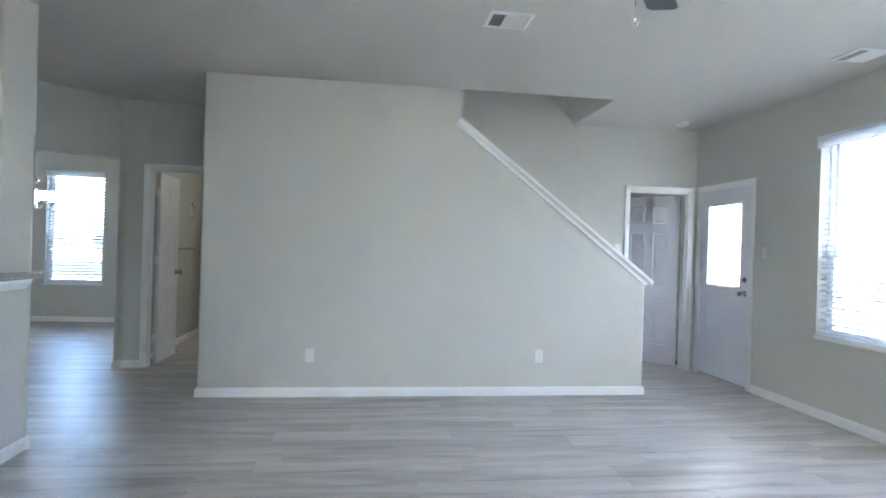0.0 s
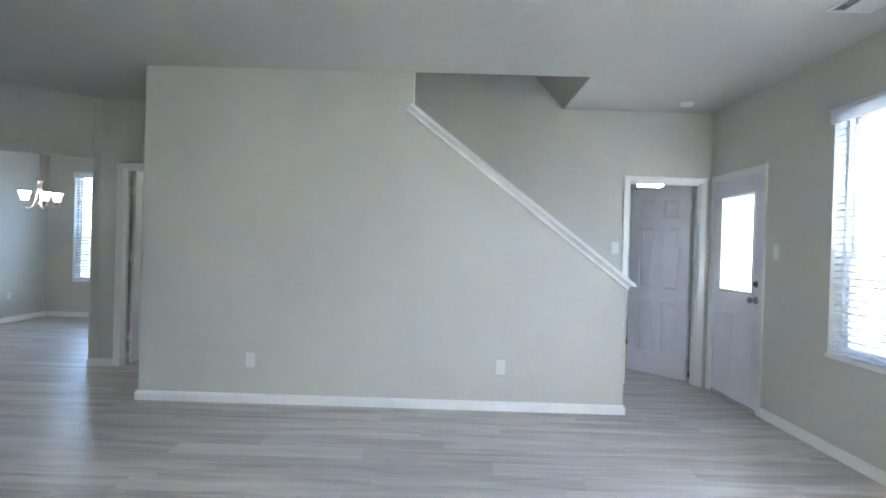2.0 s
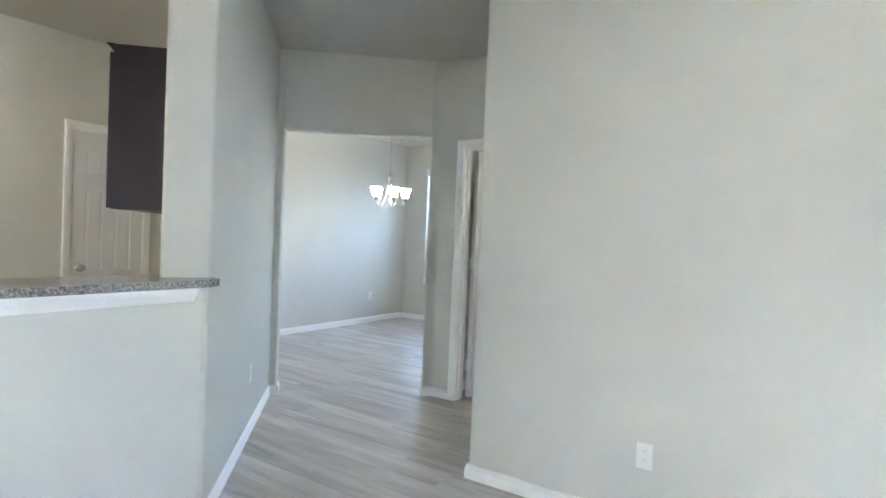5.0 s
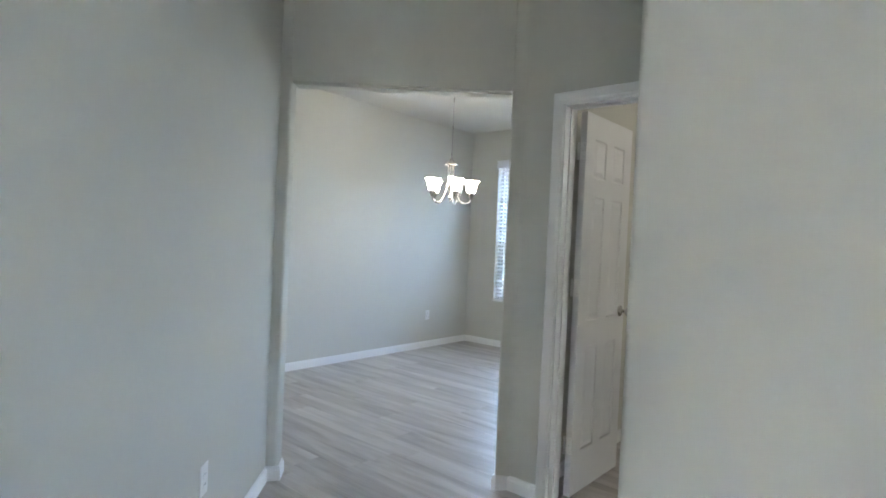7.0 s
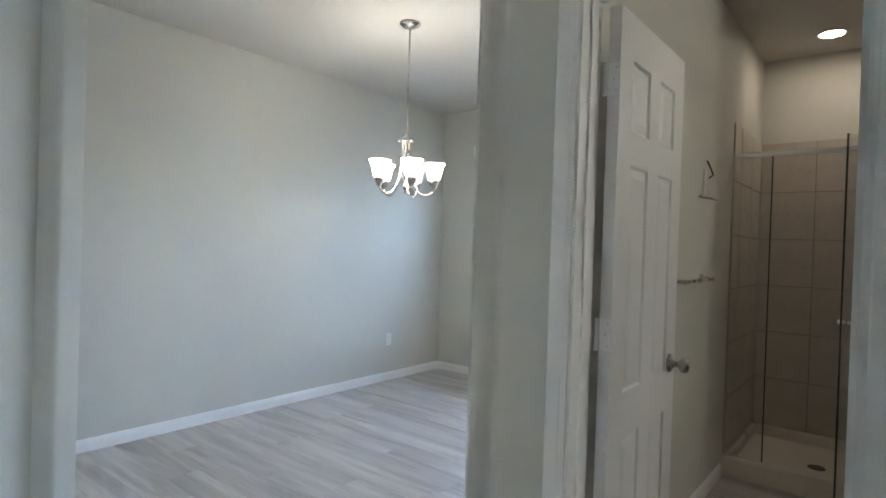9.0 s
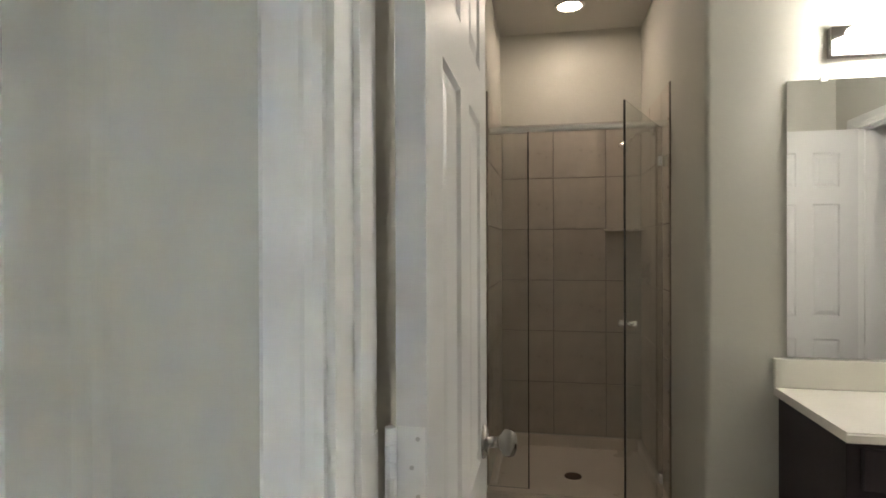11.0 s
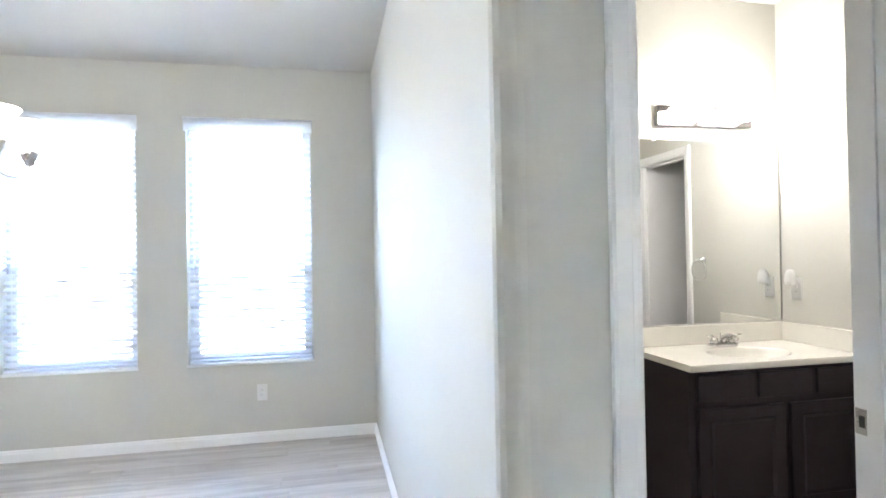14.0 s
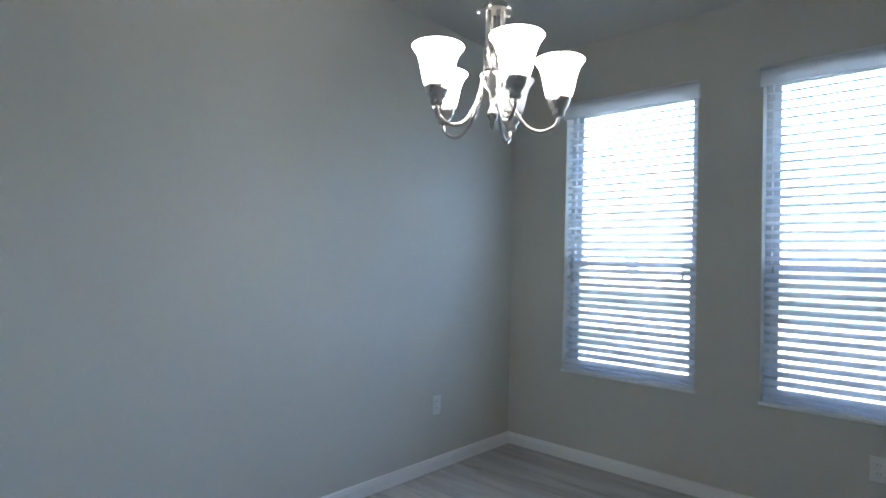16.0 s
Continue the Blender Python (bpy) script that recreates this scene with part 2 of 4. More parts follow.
def rounded(pts, radii, steps=5):
    """The polygon with arcs of the given radii at its corners."""
    out = []
    n = len(pts)
    for i, p in enumerate(pts):
        r = radii[i] if i < len(radii) else 0
        if not r:
            out.append(p)
            continue
        p, a, b = Vector(p), Vector(pts[i - 1]), Vector(pts[(i + 1) % n])
        da, db = (a - p).normalized(), (b - p).normalized()
        half = da.angle(db) / 2
        d = r / math.tan(half)
        c = p + (da + db).normalized() * (r / math.sin(half))
        s, e = p + da * d - c, p + db * d - c
        turn = s.angle_signed(e)
        for k in range(steps + 1):
            f = -turn * k / steps
            out.append((c.x + s.x * math.cos(f) - s.y * math.sin(f), c.y + s.x * math.sin(f) + s.y * math.cos(f)))
    return out


def sweep(bm, path, profile, to, closed=False):
    """Profile points (a: to the left of the path, b: out of its plane) carried along a flat path (u, v), mitred."""
    n = len(path)
    rings = []
    for i in range(n):
        p = Vector(path[i])
        d0 = (p - Vector(path[i - 1])).normalized() if i or closed else None
        d1 = (Vector(path[(i + 1) % n]) - p).normalized() if i < n - 1 or closed else None
        d0, d1 = d0 or d1, d1 or d0
        n0, n1 = Vector((-d0.y, d0.x)), Vector((-d1.y, d1.x))
        mid = (n0 + n1).normalized()
        k = 1 / max(0.3, mid.dot(n0))
        rings.append([bm.verts.new(to(*(p + mid * (a * k)), b)) for a, b in profile])
    m = len(profile)
    for i in range(n if closed else n - 1):
        r, s = rings[i], rings[(i + 1) % n]
        for j in range(m):
            bm.faces.new((r[j], r[(j + 1) % m], s[(j + 1) % m], s[j]))
    if not closed:
        bm.faces.new(rings[0][::-1])
        bm.faces.new(rings[-1])
    return bm


def lathe(bm, outline, seg=20, m=Matrix()):
    """Outline (radius, height) turned round z."""
    rings = []
    for r, h in outline:
        if r < 1e-6:
            rings.append([bm.verts.new(m @ Vector((0, 0, h)))])
        else:
            rings.append([bm.verts.new(m @ Vector((r * math.cos(2 * math.pi * k / seg), r * math.sin(2 * math.pi * k / seg), h))) for k in range(seg)])
    for a, b in zip(rings, rings[1:]):
        for k in range(seg):
            q = [a[k % len(a)], a[(k + 1) % len(a)], b[(k + 1) % len(b)], b[k % len(b)]]
            q = list(dict.fromkeys(q))
            if len(q) > 2:
                bm.faces.new(q)
    for ring in (rings[0], rings[-1]):
        if len(ring) > 2:
            bm.faces.new(ring)
    return bm


def tube(bm, pts, r, seg=8):
    """A round rod through the points."""
    pts = [Vector(p) for p in pts]
    rings = []
    up = None
    for i, p in enumerate(pts):
        d = (pts[min(i + 1, len(pts) - 1)] - pts[max(i - 1, 0)]).normalized()
        if up is None:
            up = d.orthogonal().normalized()
        up = (up - d * up.dot(d)).normalized()
        side = d.cross(up)
        rr = r[i] if isinstance(r, (list, tuple)) else r
        rings.append([bm.verts.new(p + (up * math.cos(2 * math.pi * k / seg) + side * math.sin(2 * math.pi * k / seg)) * rr) for k in range(seg)])
    for a, b in zip(rings, rings[1:]):
        for k in range(seg):
            bm.faces.new((a[k], a[(k + 1) % seg], b[(k + 1) % seg], b[k]))
    bm.faces.new(rings[0][::-1])
    bm.faces.new(rings[-1])
    return bm


def moved(bm, m):
    bmesh.ops.transform(bm, matrix=m, verts=bm.verts)
    return bm


def pierced(bm, us, vs, w0, w1, holes, to):
    """One slab over the grid of us and vs, from w0 to w1, open in the cells named by holes."""
    nu, nv = len(us) - 1, len(vs) - 1
    solid = lambda i, j: 0 <= i < nu and 0 <= j < nv and (i, j) not in holes
    corner = {}

    def v(i, j, k):
        if (i, j, k) not in corner:
            corner[i, j, k] = bm.verts.new(to(us[i], vs[j], (w0, w1)[k]))
        return corner[i, j, k]

    for i in range(nu):
        for j in range(nv):
            if not solid(i, j):
                continue
            for k in (0, 1):
                bm.faces.new((v(i, j, k), v(i + 1, j, k), v(i + 1, j + 1, k), v(i, j + 1, k)))
            for di, dj, a, b in ((-1, 0, (0, 0), (0, 1)), (1, 0, (1, 0), (1, 1)), (0, -1, (0, 0), (1, 0)), (0, 1, (0, 1), (1, 1))):
                if not solid(i + di, j + dj):
                    p, q = (i + a[0], j + a[1]), (i + b[0], j + b[1])
                    bm.faces.new((v(*p, 0), v(*q, 0), v(*q, 1), v(*p, 1)))
    return bm


XZ = lambda y: (lambda u, v, w: (u, y + w, v))


# ---- the large structure ----
H = 2.76
OP_L, OP_R = (-1.997, 0.339), (-1.115, 1.118)
KW_C, KW_E = (-0.637, -1.184), (-2.030, 0.295)

ground = B()
box(ground, -60, 80, -60, 120, -0.45, -0.35)
structure("ground", ground, LAWN, "mown lawn around the house", "ground")

floor = B()
box(floor, -4.12, 5.34, -7.12, 4.66, -0.30, -0.012)
floor_ob = structure("floor", floor, SUBFLOOR, "grey oak vinyl plank floor", "floor")

# stair wall with its slanting top
bm = B()
prism(bm, rounded([(0.02, -0.01), (4.03, -0.01), (4.03, 1.090), (2.235, 2.462), (2.235, H), (0.02, H)], []), 0, 0.12, XZ(0))
es = [e for e in bm.edges if all(abs(v.co.x - 0.02) < 1e-4 for v in e.verts) and abs(e.verts[0].co.z - e.verts[1].co.z) > 1 and e.verts[0].co.y < 0.01]
es += [e for e in bm.edges if all(abs(v.co.x - 4.03) < 1e-4 for v in e.verts) and abs(e.verts[0].co.z - e.verts[1].co.z) > 0.9 and e.verts[0].co.y < 0.01]
bmesh.ops.bevel(bm, geom=es, offset=0.02, segments=4, profile=0.5, affect="EDGES")
structure("wall_stair", bm, WALL, "greige painted stair wall with slanting top", "wall")

bm = B()
box(bm, 0.02, 0.12, 0.121, 1.167, -0.01, H)
structure("wall_stair_end", bm, WALL, "greige painted wall beside the bathroom door", "wall")

# wall behind the stairs, with the door to the garage
bm = B()
box(bm, 0.12, 3.95, 1.07, 1.146, -0.01, 5.3)
box(bm, 3.95, 4.363, 1.07, 1.19, -0.01, H)
box(bm, 4.363, 5.104, 1.07, 1.19, 2.057, H)
box(bm, 5.104, 5.19, 1.07, 1.19, -0.01, H)
structure("wall_stairwell_back", bm, WALL, "greige painted wall behind the stairs", "wall")

# stairwell above the ceiling
bm = B()
box(bm, 0.12, 2.235, 0.0, 0.12, H + 0.002, 5.3)
box(bm, 2.235, 4.0, -0.12, 0.0, H + 0.141, 5.3)
box(bm, 0.0, 0.12, 0.0, 1.146, H + 0.142, 5.3)
prism(bm, [(3.68, H + 0.001), (1.60, H + 0.001 + 2.08 * 1.10), (1.60, 5.3), (4.0, 5.3), (4.0, H + 0.001)], 0.001, 1.069, XZ(0))
structure("wall_stairwell_upper", bm, WALL, "greige painted stairwell above the ceiling", "wall")

# bathroom front wall with its door opening
bm = B()
box(bm, -0.8295, -0.197, 1.1682, 1.285, 2.057, H)
box(bm, -0.197, 1.27, 1.168, 1.285, -0.01, H)
structure("wall_bathroom_front", bm, WALL, "greige painted wall with the bathroom door", "wall")

# dining room's wall beside the bathroom, ending in a rounded corner
bm = B()
prism(bm, [(-1.050, 1.290), (-1.113, 1.140), (-1.117, 1.128), (-1.113, 1.117), (-1.102, 1.115), (-1.088, 1.128), (-1.068, 1.150), (-1.055, 1.160), (-1.040, 1.166), (-1.020, 1.168), (-0.830, 1.168), (-0.830, 1.285), (-0.945, 1.285), (-0.945, 4.51), (-1.05, 4.51)], -0.01, H)
structure("wall_dining_east", bm, WALL, "greige painted dining room wall", "wall")

# slanting wall with the opening to the dining room
ux = Vector((OP_R[0] - OP_L[0], OP_R[1] - OP_L[1])).normalized()
un = Vector((-ux.y, ux.x)) * 0.115
bm = B()
prism(bm, [OP_L, OP_R, (-1.052, 1.27), (OP_R[0] + un.x, OP_R[1] + un.y), (OP_L[0] + un.x, OP_L[1] + un.y)], 2.128, H)
bmesh.ops.bevel(bm, geom=[e for e in bm.edges if all(abs(v.co.z - 2.128) < 1e-4 for v in e.verts)], offset=0.014, segments=3, affect="EDGES")
structure("wall_opening_header", bm, WALL, "greige painted header over the dining opening", "wall")
bm = B()
prism(bm, rounded([KW_E, OP_L, (OP_L[0] + un.x, OP_L[1] + un.y), (KW_E[0] - 0.06, KW_E[1] + 0.125)], [0, 0.018, 0.018]), -0.01, H)
structure("wall_opening_jamb", bm, WALL, "greige painted rounded wall end at the opening", "wall")

# slanting wall between hall and kitchen
wd = Vector((KW_E[0] - KW_C[0], KW_E[1] - KW_C[1])).normalized()
wn_ = Vector((-wd.y, wd.x)) * 0.195
bm = B()
prism(bm, rounded([KW_C, KW_E, (KW_E[0] + wn_.x, KW_E[1] + wn_.y), (KW_C[0] + wn_.x - wd.x * 0.047, KW_C[1] + wn_.y - wd.y * 0.047)], [0.02, 0, 0, 0.02]), -0.01, H)
structure("wall_kitchen_slant", bm, WALL, "greige painted slanting wall beside the kitchen", "wall")

# half wall under the bar counter
bm = B()
box(bm, -0.80, -0.650, -4.60, -1.200, -0.01, 1.068)
structure("wall_bar_half", bm, WALL, "greige painted half wall under the bar counter", "wall")

bm = B()
box(bm, -4.12, -2.09, 0.30, 0.42, -0.01, H)
structure("wall_dining_south", bm, WALL, "greige painted wall between kitchen and dining room", "wall")
bm = B()
box(bm, -4.12, -4.0, 0.42, 4.66, -0.01, H)
structure("wall_dining_west", bm, WALL, "greige painted dining room side wall", "wall")

# outer wall with the two dining windows
W1, W2, WZ = (-3.57, -2.718), (-2.385, -1.512), (0.578, 2.360)
bm = B()
pierced(bm, [-4.0, W1[0], W1[1], W2[0], W2[1], 3.50], [-0.01, WZ[0], WZ[1], H], 4.51, 4.66, {(1, 1), (3, 1)}, lambda u, v, w: (u, w, v))
structure("wall_dining_north", bm, WALL, "greige painted outer wall with two windows", "wall")

# outer wall with the patio door and the living room window
WL, WLZ = (-1.672, -0.722), (0.672, 2.345)
bm = B()
# unseen second window opening, added to let more light into the living room
WM_ADDED = (-2.98, -2.03)
pierced(bm, [-7.12, WM_ADDED[0], WM_ADDED[1], WL[0], WL[1], 0.114, 0.972, 1.19], [-0.01, WLZ[0], 2.06, WLZ[1], H], 5.19, 5.34, {(1, 1), (1, 2), (3, 1), (3, 2), (5, 0), (5, 1)}, lambda u, v, w: (w, u, v))
structure("wall_living_east", bm, WALL, "greige painted outer wall with window and patio door", "wall")

bm = B()
# unseen opening in the closing wall, added to bring in daylight
WS_ADDED = ((2.80, 3.75),)
pierced(bm, [-3.39, WS_ADDED[0][0], WS_ADDED[0][1], 5.34], [-0.01, WLZ[0], WLZ[1], H], -7.24, -7.12, {(1, 1)}, lambda u, v, w: (u, w, v))
structure("wall_living_south", bm, WALL, "greige painted wall closing the living room", "wall")
bm = B()
KD = (-0.660, -0.080)
pierced(bm, [-7.12, KD[0], KD[1], 0.30], [-0.01, 2.057, H], -3.39, -3.27, {(1, 0)}, lambda u, v, w: (w, u, v))
structure("wall_kitchen_west", bm, WALL, "greige painted kitchen wall with a closed door", "wall")

# bathroom and shower walls
bm = B()
pierced(bm, [1.285, 1.50, 2.105, 3.09], [-0.01, 2.057, H], 1.155, 1.27, {(1, 0)}, lambda u, v, w: (w, u, v))
structure("wall_bathroom_east", bm, WALL, "greige painted bathroom side wall", "wall")
bm = B()
prism(bm, rounded([(-0.045, 2.968), (1.155, 2.968), (1.155, 3.09), (0.07, 3.09), (0.07, 4.51), (-0.045, 4.51)], [0.02]), -0.01, H)
structure("wall_bathroom_mirror", bm, WALL, "greige painted bathroom wall behind the vanity", "wall")
bm = B()
box(bm, -0.945, -0.045, 4.452, 4.51, -0.01, H)
structure("wall_shower_back", bm, WALL, "greige painted wall over the shower tiles", "wall")

# ceiling, open over the stairs
bm = B()
for x0, x1, y0, y1 in ((-4.12, 2.235, -7.24, 0.06), (2.235, 5.34, -7.24, 0.0), (-4.12, 0.06, 0.06, 1.07), (3.68, 5.34, 0.0, 1.07), (-4.12, 0.06, 1.07, 4.66), (0.06, 3.95, 1.147, 4.66), (3.95, 5.34, 1.07, 4.66)):
    box(bm, x0, x1, y0, y1, H, H + 0.14)
structure("ceiling", bm, CEIL, "plain off-white painted ceiling", "ceiling")
bm = B()
box(bm, 0.0, 4.0, -0.12, 1.15, 5.3, 5.42)
structure("ceiling_stairwell", bm, CEIL, "plain ceiling high over the stairs", "ceiling")

# garage behind the ajar door
bm = B()
box(bm, 3.50, 3.60, 1.20, 7.2, -0.10, 2.54)
box(bm, 8.20, 8.30, 1.20, 7.2, -0.10, 2.54)
box(bm, 3.50, 8.30, 7.2, 7.3, -0.10, 2.54)
box(bm, 5.35, 8.30, 1.10, 1.20, -0.10, 2.54)
structure("wall_garage", bm, WALL, "plain garage walls behind the open door", "wall")
bm = B()
box(bm, 3.50, 8.30, 1.20, 7.3, 2.54, 2.7)
structure("ceiling_garage", bm, CEIL, "plain garage ceiling", "ceiling")
bm = B()
box(bm, 3.50, 8.30, 1.195, 7.3, -0.16, -0.05)
structure("floor_garage", bm, CONCRETE, "bare concrete garage floor", "floor")
bm = B()
box(bm, 1.271, 1.62, 1.30, 1.42, -0.01, H)
box(bm, 1.271, 1.62, 2.25, 2.35, -0.01, H)
box(bm, 1.62, 1.72, 1.30, 2.35, -0.01, H)
structure("wall_closet", bm, TRIM, "plain white walls of the closet beside the bathroom", "wall")


# ---- trim ----
CASING = [(0.004, 0), (0.004, 0.009), (0.012, 0.0115), (0.020, 0.0115), (0.024, 0.0135), (0.044, 0.0165), (0.056, 0.0175), (0.062, 0.013), (0.062, 0)]
BASE = [(0, 0.0), (0.014, 0.0), (0.014, 0.055), (0.009, 0.066), (0.010, 0.071), (0.004, 0.079), (0, 0.079)]


def casing(a, b, top, to, label):
    structure("trim_door_casing", sweep(B(), [(a + 0.012, 0.0), (a + 0.012, top - 0.012), (b - 0.012, top - 0.012), (b - 0.012, 0.0)], CASING, to), TRIM, label, "door casing")


def baseboard(path, label="white painted baseboard along the wall"):
    structure("baseboard", sweep(B(), path, BASE, lambda u, v, w: (u, v, w)), TRIM, label, "baseboard")


def jamb(a, b, top, d0, d1, to, stop, thick=0.011):
    """Door lining with its stop."""
    bm = B()
    for u0, u1, v0, v1 in ((a, a + 0.016, 0, top), (b - 0.016, b, 0, top), (a + 0.016, b - 0.016, top - 0.016, top)):
        prism(bm, [(u0, v0), (u1, v0), (u1, v1), (u0, v1)], d0, d1, to)
    for u0, u1, v0, v1 in ((a + 0.016, a + 0.016 + thick, 0, top - 0.016), (b - 0.016 - thick, b - 0.016, 0, top - 0.016), (a + 0.016 + thick, b - 0.016 - thick, top - 0.016 - thick, top - 0.016)):
        prism(bm, [(u0, v0), (u1, v0), (u1, v1), (u0, v1)], stop, stop + 0.035, to)
    structure("trim_door_jamb", bm, TRIM, "white painted door jamb", "door jamb")


TO_HALL = lambda u, v, w: (u, 1.168 - w, v)
TO_BATH = lambda u, v, w: (u, 1.285 + w, v)
DEEP_Y = lambda u, v, w: (u, w, v)
DEEP_X = lambda u, v, w: (w, u, v)
casing(-0.830, -0.197, 2.057, TO_HALL, "white painted casing round the bathroom door")
casing(-0.830, -0.197, 2.057, TO_BATH, "white painted casing inside the bathroom door")
jamb(-0.830, -0.197, 2.057, 1.167, 1.286, DEEP_Y, 1.215, 0.007)
casing(4.363, 5.104, 2.057, lambda u, v, w: (u, 1.07 - w, v), "white painted casing round the garage door")
jamb(4.363, 5.104, 2.057, 1.069, 1.191, DEEP_Y, 1.10)
casing(0.114, 0.972, 2.06, lambda u, v, w: (5.19 - w, u, v), "white painted casing round the patio door")
jamb(0.114, 0.972, 2.06, 5.189, 5.335, DEEP_X, 5.243)
casing(KD[0], KD[1], 2.057, lambda u, v, w: (-3.27 + w, u, v), "white painted casing round the kitchen door")
jamb(KD[0], KD[1], 2.057, -3.385, -3.269, DEEP_X, -3.3415)
casing(1.50, 2.105, 2.057, lambda u, v, w: (1.155 - w, u, v), "white painted casing round the closet door")
jamb(1.50, 2.105, 2.057, 1.154, 1.271, DEEP_X, 1.20)

baseboard([(4.03, 0.12), (4.03, 0.0), (0.02, 0), (0.02, 1.168), (-0.145, 1.168)], "white painted baseboard along the stair wall")
baseboard([(-0.882, 1.168), (-1.062, 1.168), (-1.102, 1.116), (-1.113, 1.116), (-1.118, 1.128), (-1.113, 1.142), (-1.05, 1.29), (-1.05, 4.51), (-4, 4.51), (-4, 0.42), (-2.09, 0.42)], "white painted baseboard round the dining room")
baseboard([(OP_L[0] + un.x, OP_L[1] + un.y), (OP_L[0] + 0.002, OP_L[1] + 0.012), (OP_L[0] - 0.008, OP_L[1] - 0.006), KW_E, KW_C, (-0.650, -1.215), (-0.650, -4.6)], "white painted baseboard along the kitchen walls")
baseboard([(-3.27, -7.12), (5.19, -7.12), (5.19, 0.054)], "white painted baseboard under the window")
baseboard([(4.309, 1.07), (4.0, 1.07)])
baseboard([(-0.945, 3.50), (-0.945, 1.285), (-0.885, 1.285)], "white painted bathroom baseboard")
baseboard([(0.20, 2.968), (-0.045, 2.968), (-0.045, 3.50)], "white painted bathroom baseboard beside the vanity")

# slanting cap on the stair wall: cap board, fascia moulding
d = Vector((4.03 - 2.235, 1.090 - 2.462)).normalized()
top_a, top_b = Vector((2.205, 2.462 + 0.03 * 0.764)), Vector((4.085, 1.090 - 0.055 * 0.764))
nrm = Vector((-d.y, d.x))
cap = thing("stair_wall_cap", "white painted slanting cap along the stair wall", "wall cap", kind="structure")


def along(p0, p1, lo, hi, y0, y1):
    return prism(B(), [p0 + nrm * lo, p1 + nrm * lo, p1 + nrm * hi, p0 + nrm * hi], y0, y1, XZ(0))


bm = along(top_a, top_b, 0.0, 0.026, -0.046, 0.150)
bmesh.ops.bevel(bm, geom=list(bm.edges), offset=0.007, segments=2, affect="EDGES")
part("cap_board", bm, TRIM, cap)
CROWN = [(-0.040, -0.001), (-0.036, -0.006), (-0.026, -0.011), (-0.018, -0.020), (-0.013, -0.032), (-0.012, -0.038), (-0.019, -0.040), (-0.021, -0.045), (-0.018, -0.051), (-0.0005, -0.053), (-0.0005, -0.001)]
bm = prism(B(), CROWN, 0, (top_b - top_a).length - 0.028, lambda y, q, s: (top_a.x + d.x * s + nrm.x * q, y, top_a.y + d.y * s + nrm.y * q))
part("crown_moulding", bm, TRIM, cap)


# ---- doors ----
def knob(parent, x, y0, y1, z, egg=False):
    """Round knobs with rosettes on both faces of a leaf."""
    for y, s in ((y0, 90), (y1, -90)):
        bm = lathe(B(), [(0, 0), (0.033, 0), (0.033, 0.004), (0.026, 0.009), (0.012, 0.012), (0.010, 0.030), (0.016, 0.036), (0.026, 0.044), (0.0275, 0.054), (0.024, 0.063), (0.014, 0.068), (0, 0.069)], 20, pose(x, y, z, s))
        part("door_knob", bm, NICKEL, parent, "round satin nickel knob", True)


def six_panel(name, w, m, label, mat, knob_z=0.96, knob_on=True, hinges=(), category="door"):
    """Moulded six-panel leaf; hinge side at local x = 0, faces at y = 0 and 0.035."""
    leaf = thing(name, label, category, m, kind="structure")
    t, h, z0 = 0.035, 2.035, 0.012
    st, mu = 0.17 * w, 0.155 * w
    cols = ((st, (w - mu) / 2), ((w + mu) / 2, w - st))
    rows = ((0.235, 0.80), (0.935, 1.60), (1.70, 1.905))
    for a, b in ((0, st), (w - st, w)):
        part("stile", box(B(), a, b, 0, t, z0, h), mat, leaf)
    zs = [z0, *[v for r in rows for v in r], h]
    for k in range(0, 8, 2):
        part("rail", box(B(), st, w - st, 0, t, zs[k], zs[k + 1]), mat, leaf)
    for c, e in rows:
        part("mullion", box(B(), cols[0][1], cols[1][0], 0, t, c, e), mat, leaf)
    for a, b in cols:
        for c, e in rows:
            bm = B()
            rings = []
            for g, y in ((0.0, 0.0), (0.006, 0.0065), (0.012, 0.0070), (0.034, 0.0015), (0.034, t - 0.0015), (0.012, t - 0.0070), (0.006, t - 0.0065), (0.0, t)):
                rings.append([bm.verts.new((u, y, v)) for u, v in ((a + g, c + g), (b - g, c + g), (b - g, e - g), (a + g, e - g))])
            for i, j in ((0, 1), (1, 2), (2, 3), (4, 5), (5, 6), (6, 7), (7, 0)):
                for k in range(4):
                    bm.faces.new((rings[i][k], rings[i][(k + 1) % 4], rings[j][(k + 1) % 4], rings[j][k]))
            bm.faces.new(rings[3])
            bm.faces.new(rings[4][::-1])
            part("panel", bm, mat, leaf)
    if knob_on:
        knob(leaf, w - 0.06, 0, t, knob_z)
    for z in hinges:
        bm = B()
        box(bm, -0.0015, 0.0, 0.002, t - 0.002, z - 0.045, z + 0.045)
        hinge = part("hinge", bm, TRIM, leaf, "painted steel butt hinge")
        bm = B()
        for k in range(5):
            z0 = z - 0.046 + 0.0186 * k
            tube(bm, [(-0.009, t + 0.004, z0), (-0.009, t + 0.004, z0 + 0.0176)], 0.0065, 10)
        part("hinge_pin", bm, TRIM, hinge, "painted hinge knuckles")
        for dy, dz in ((0.010, -0.032), (0.017, 0.0), (0.010, 0.032)):
            part("screw", tube(B(), [(-0.0014, dy, z + dz), (-0.0024, dy, z + dz)], 0.0026, 8), STEEL, hinge)
    return leaf


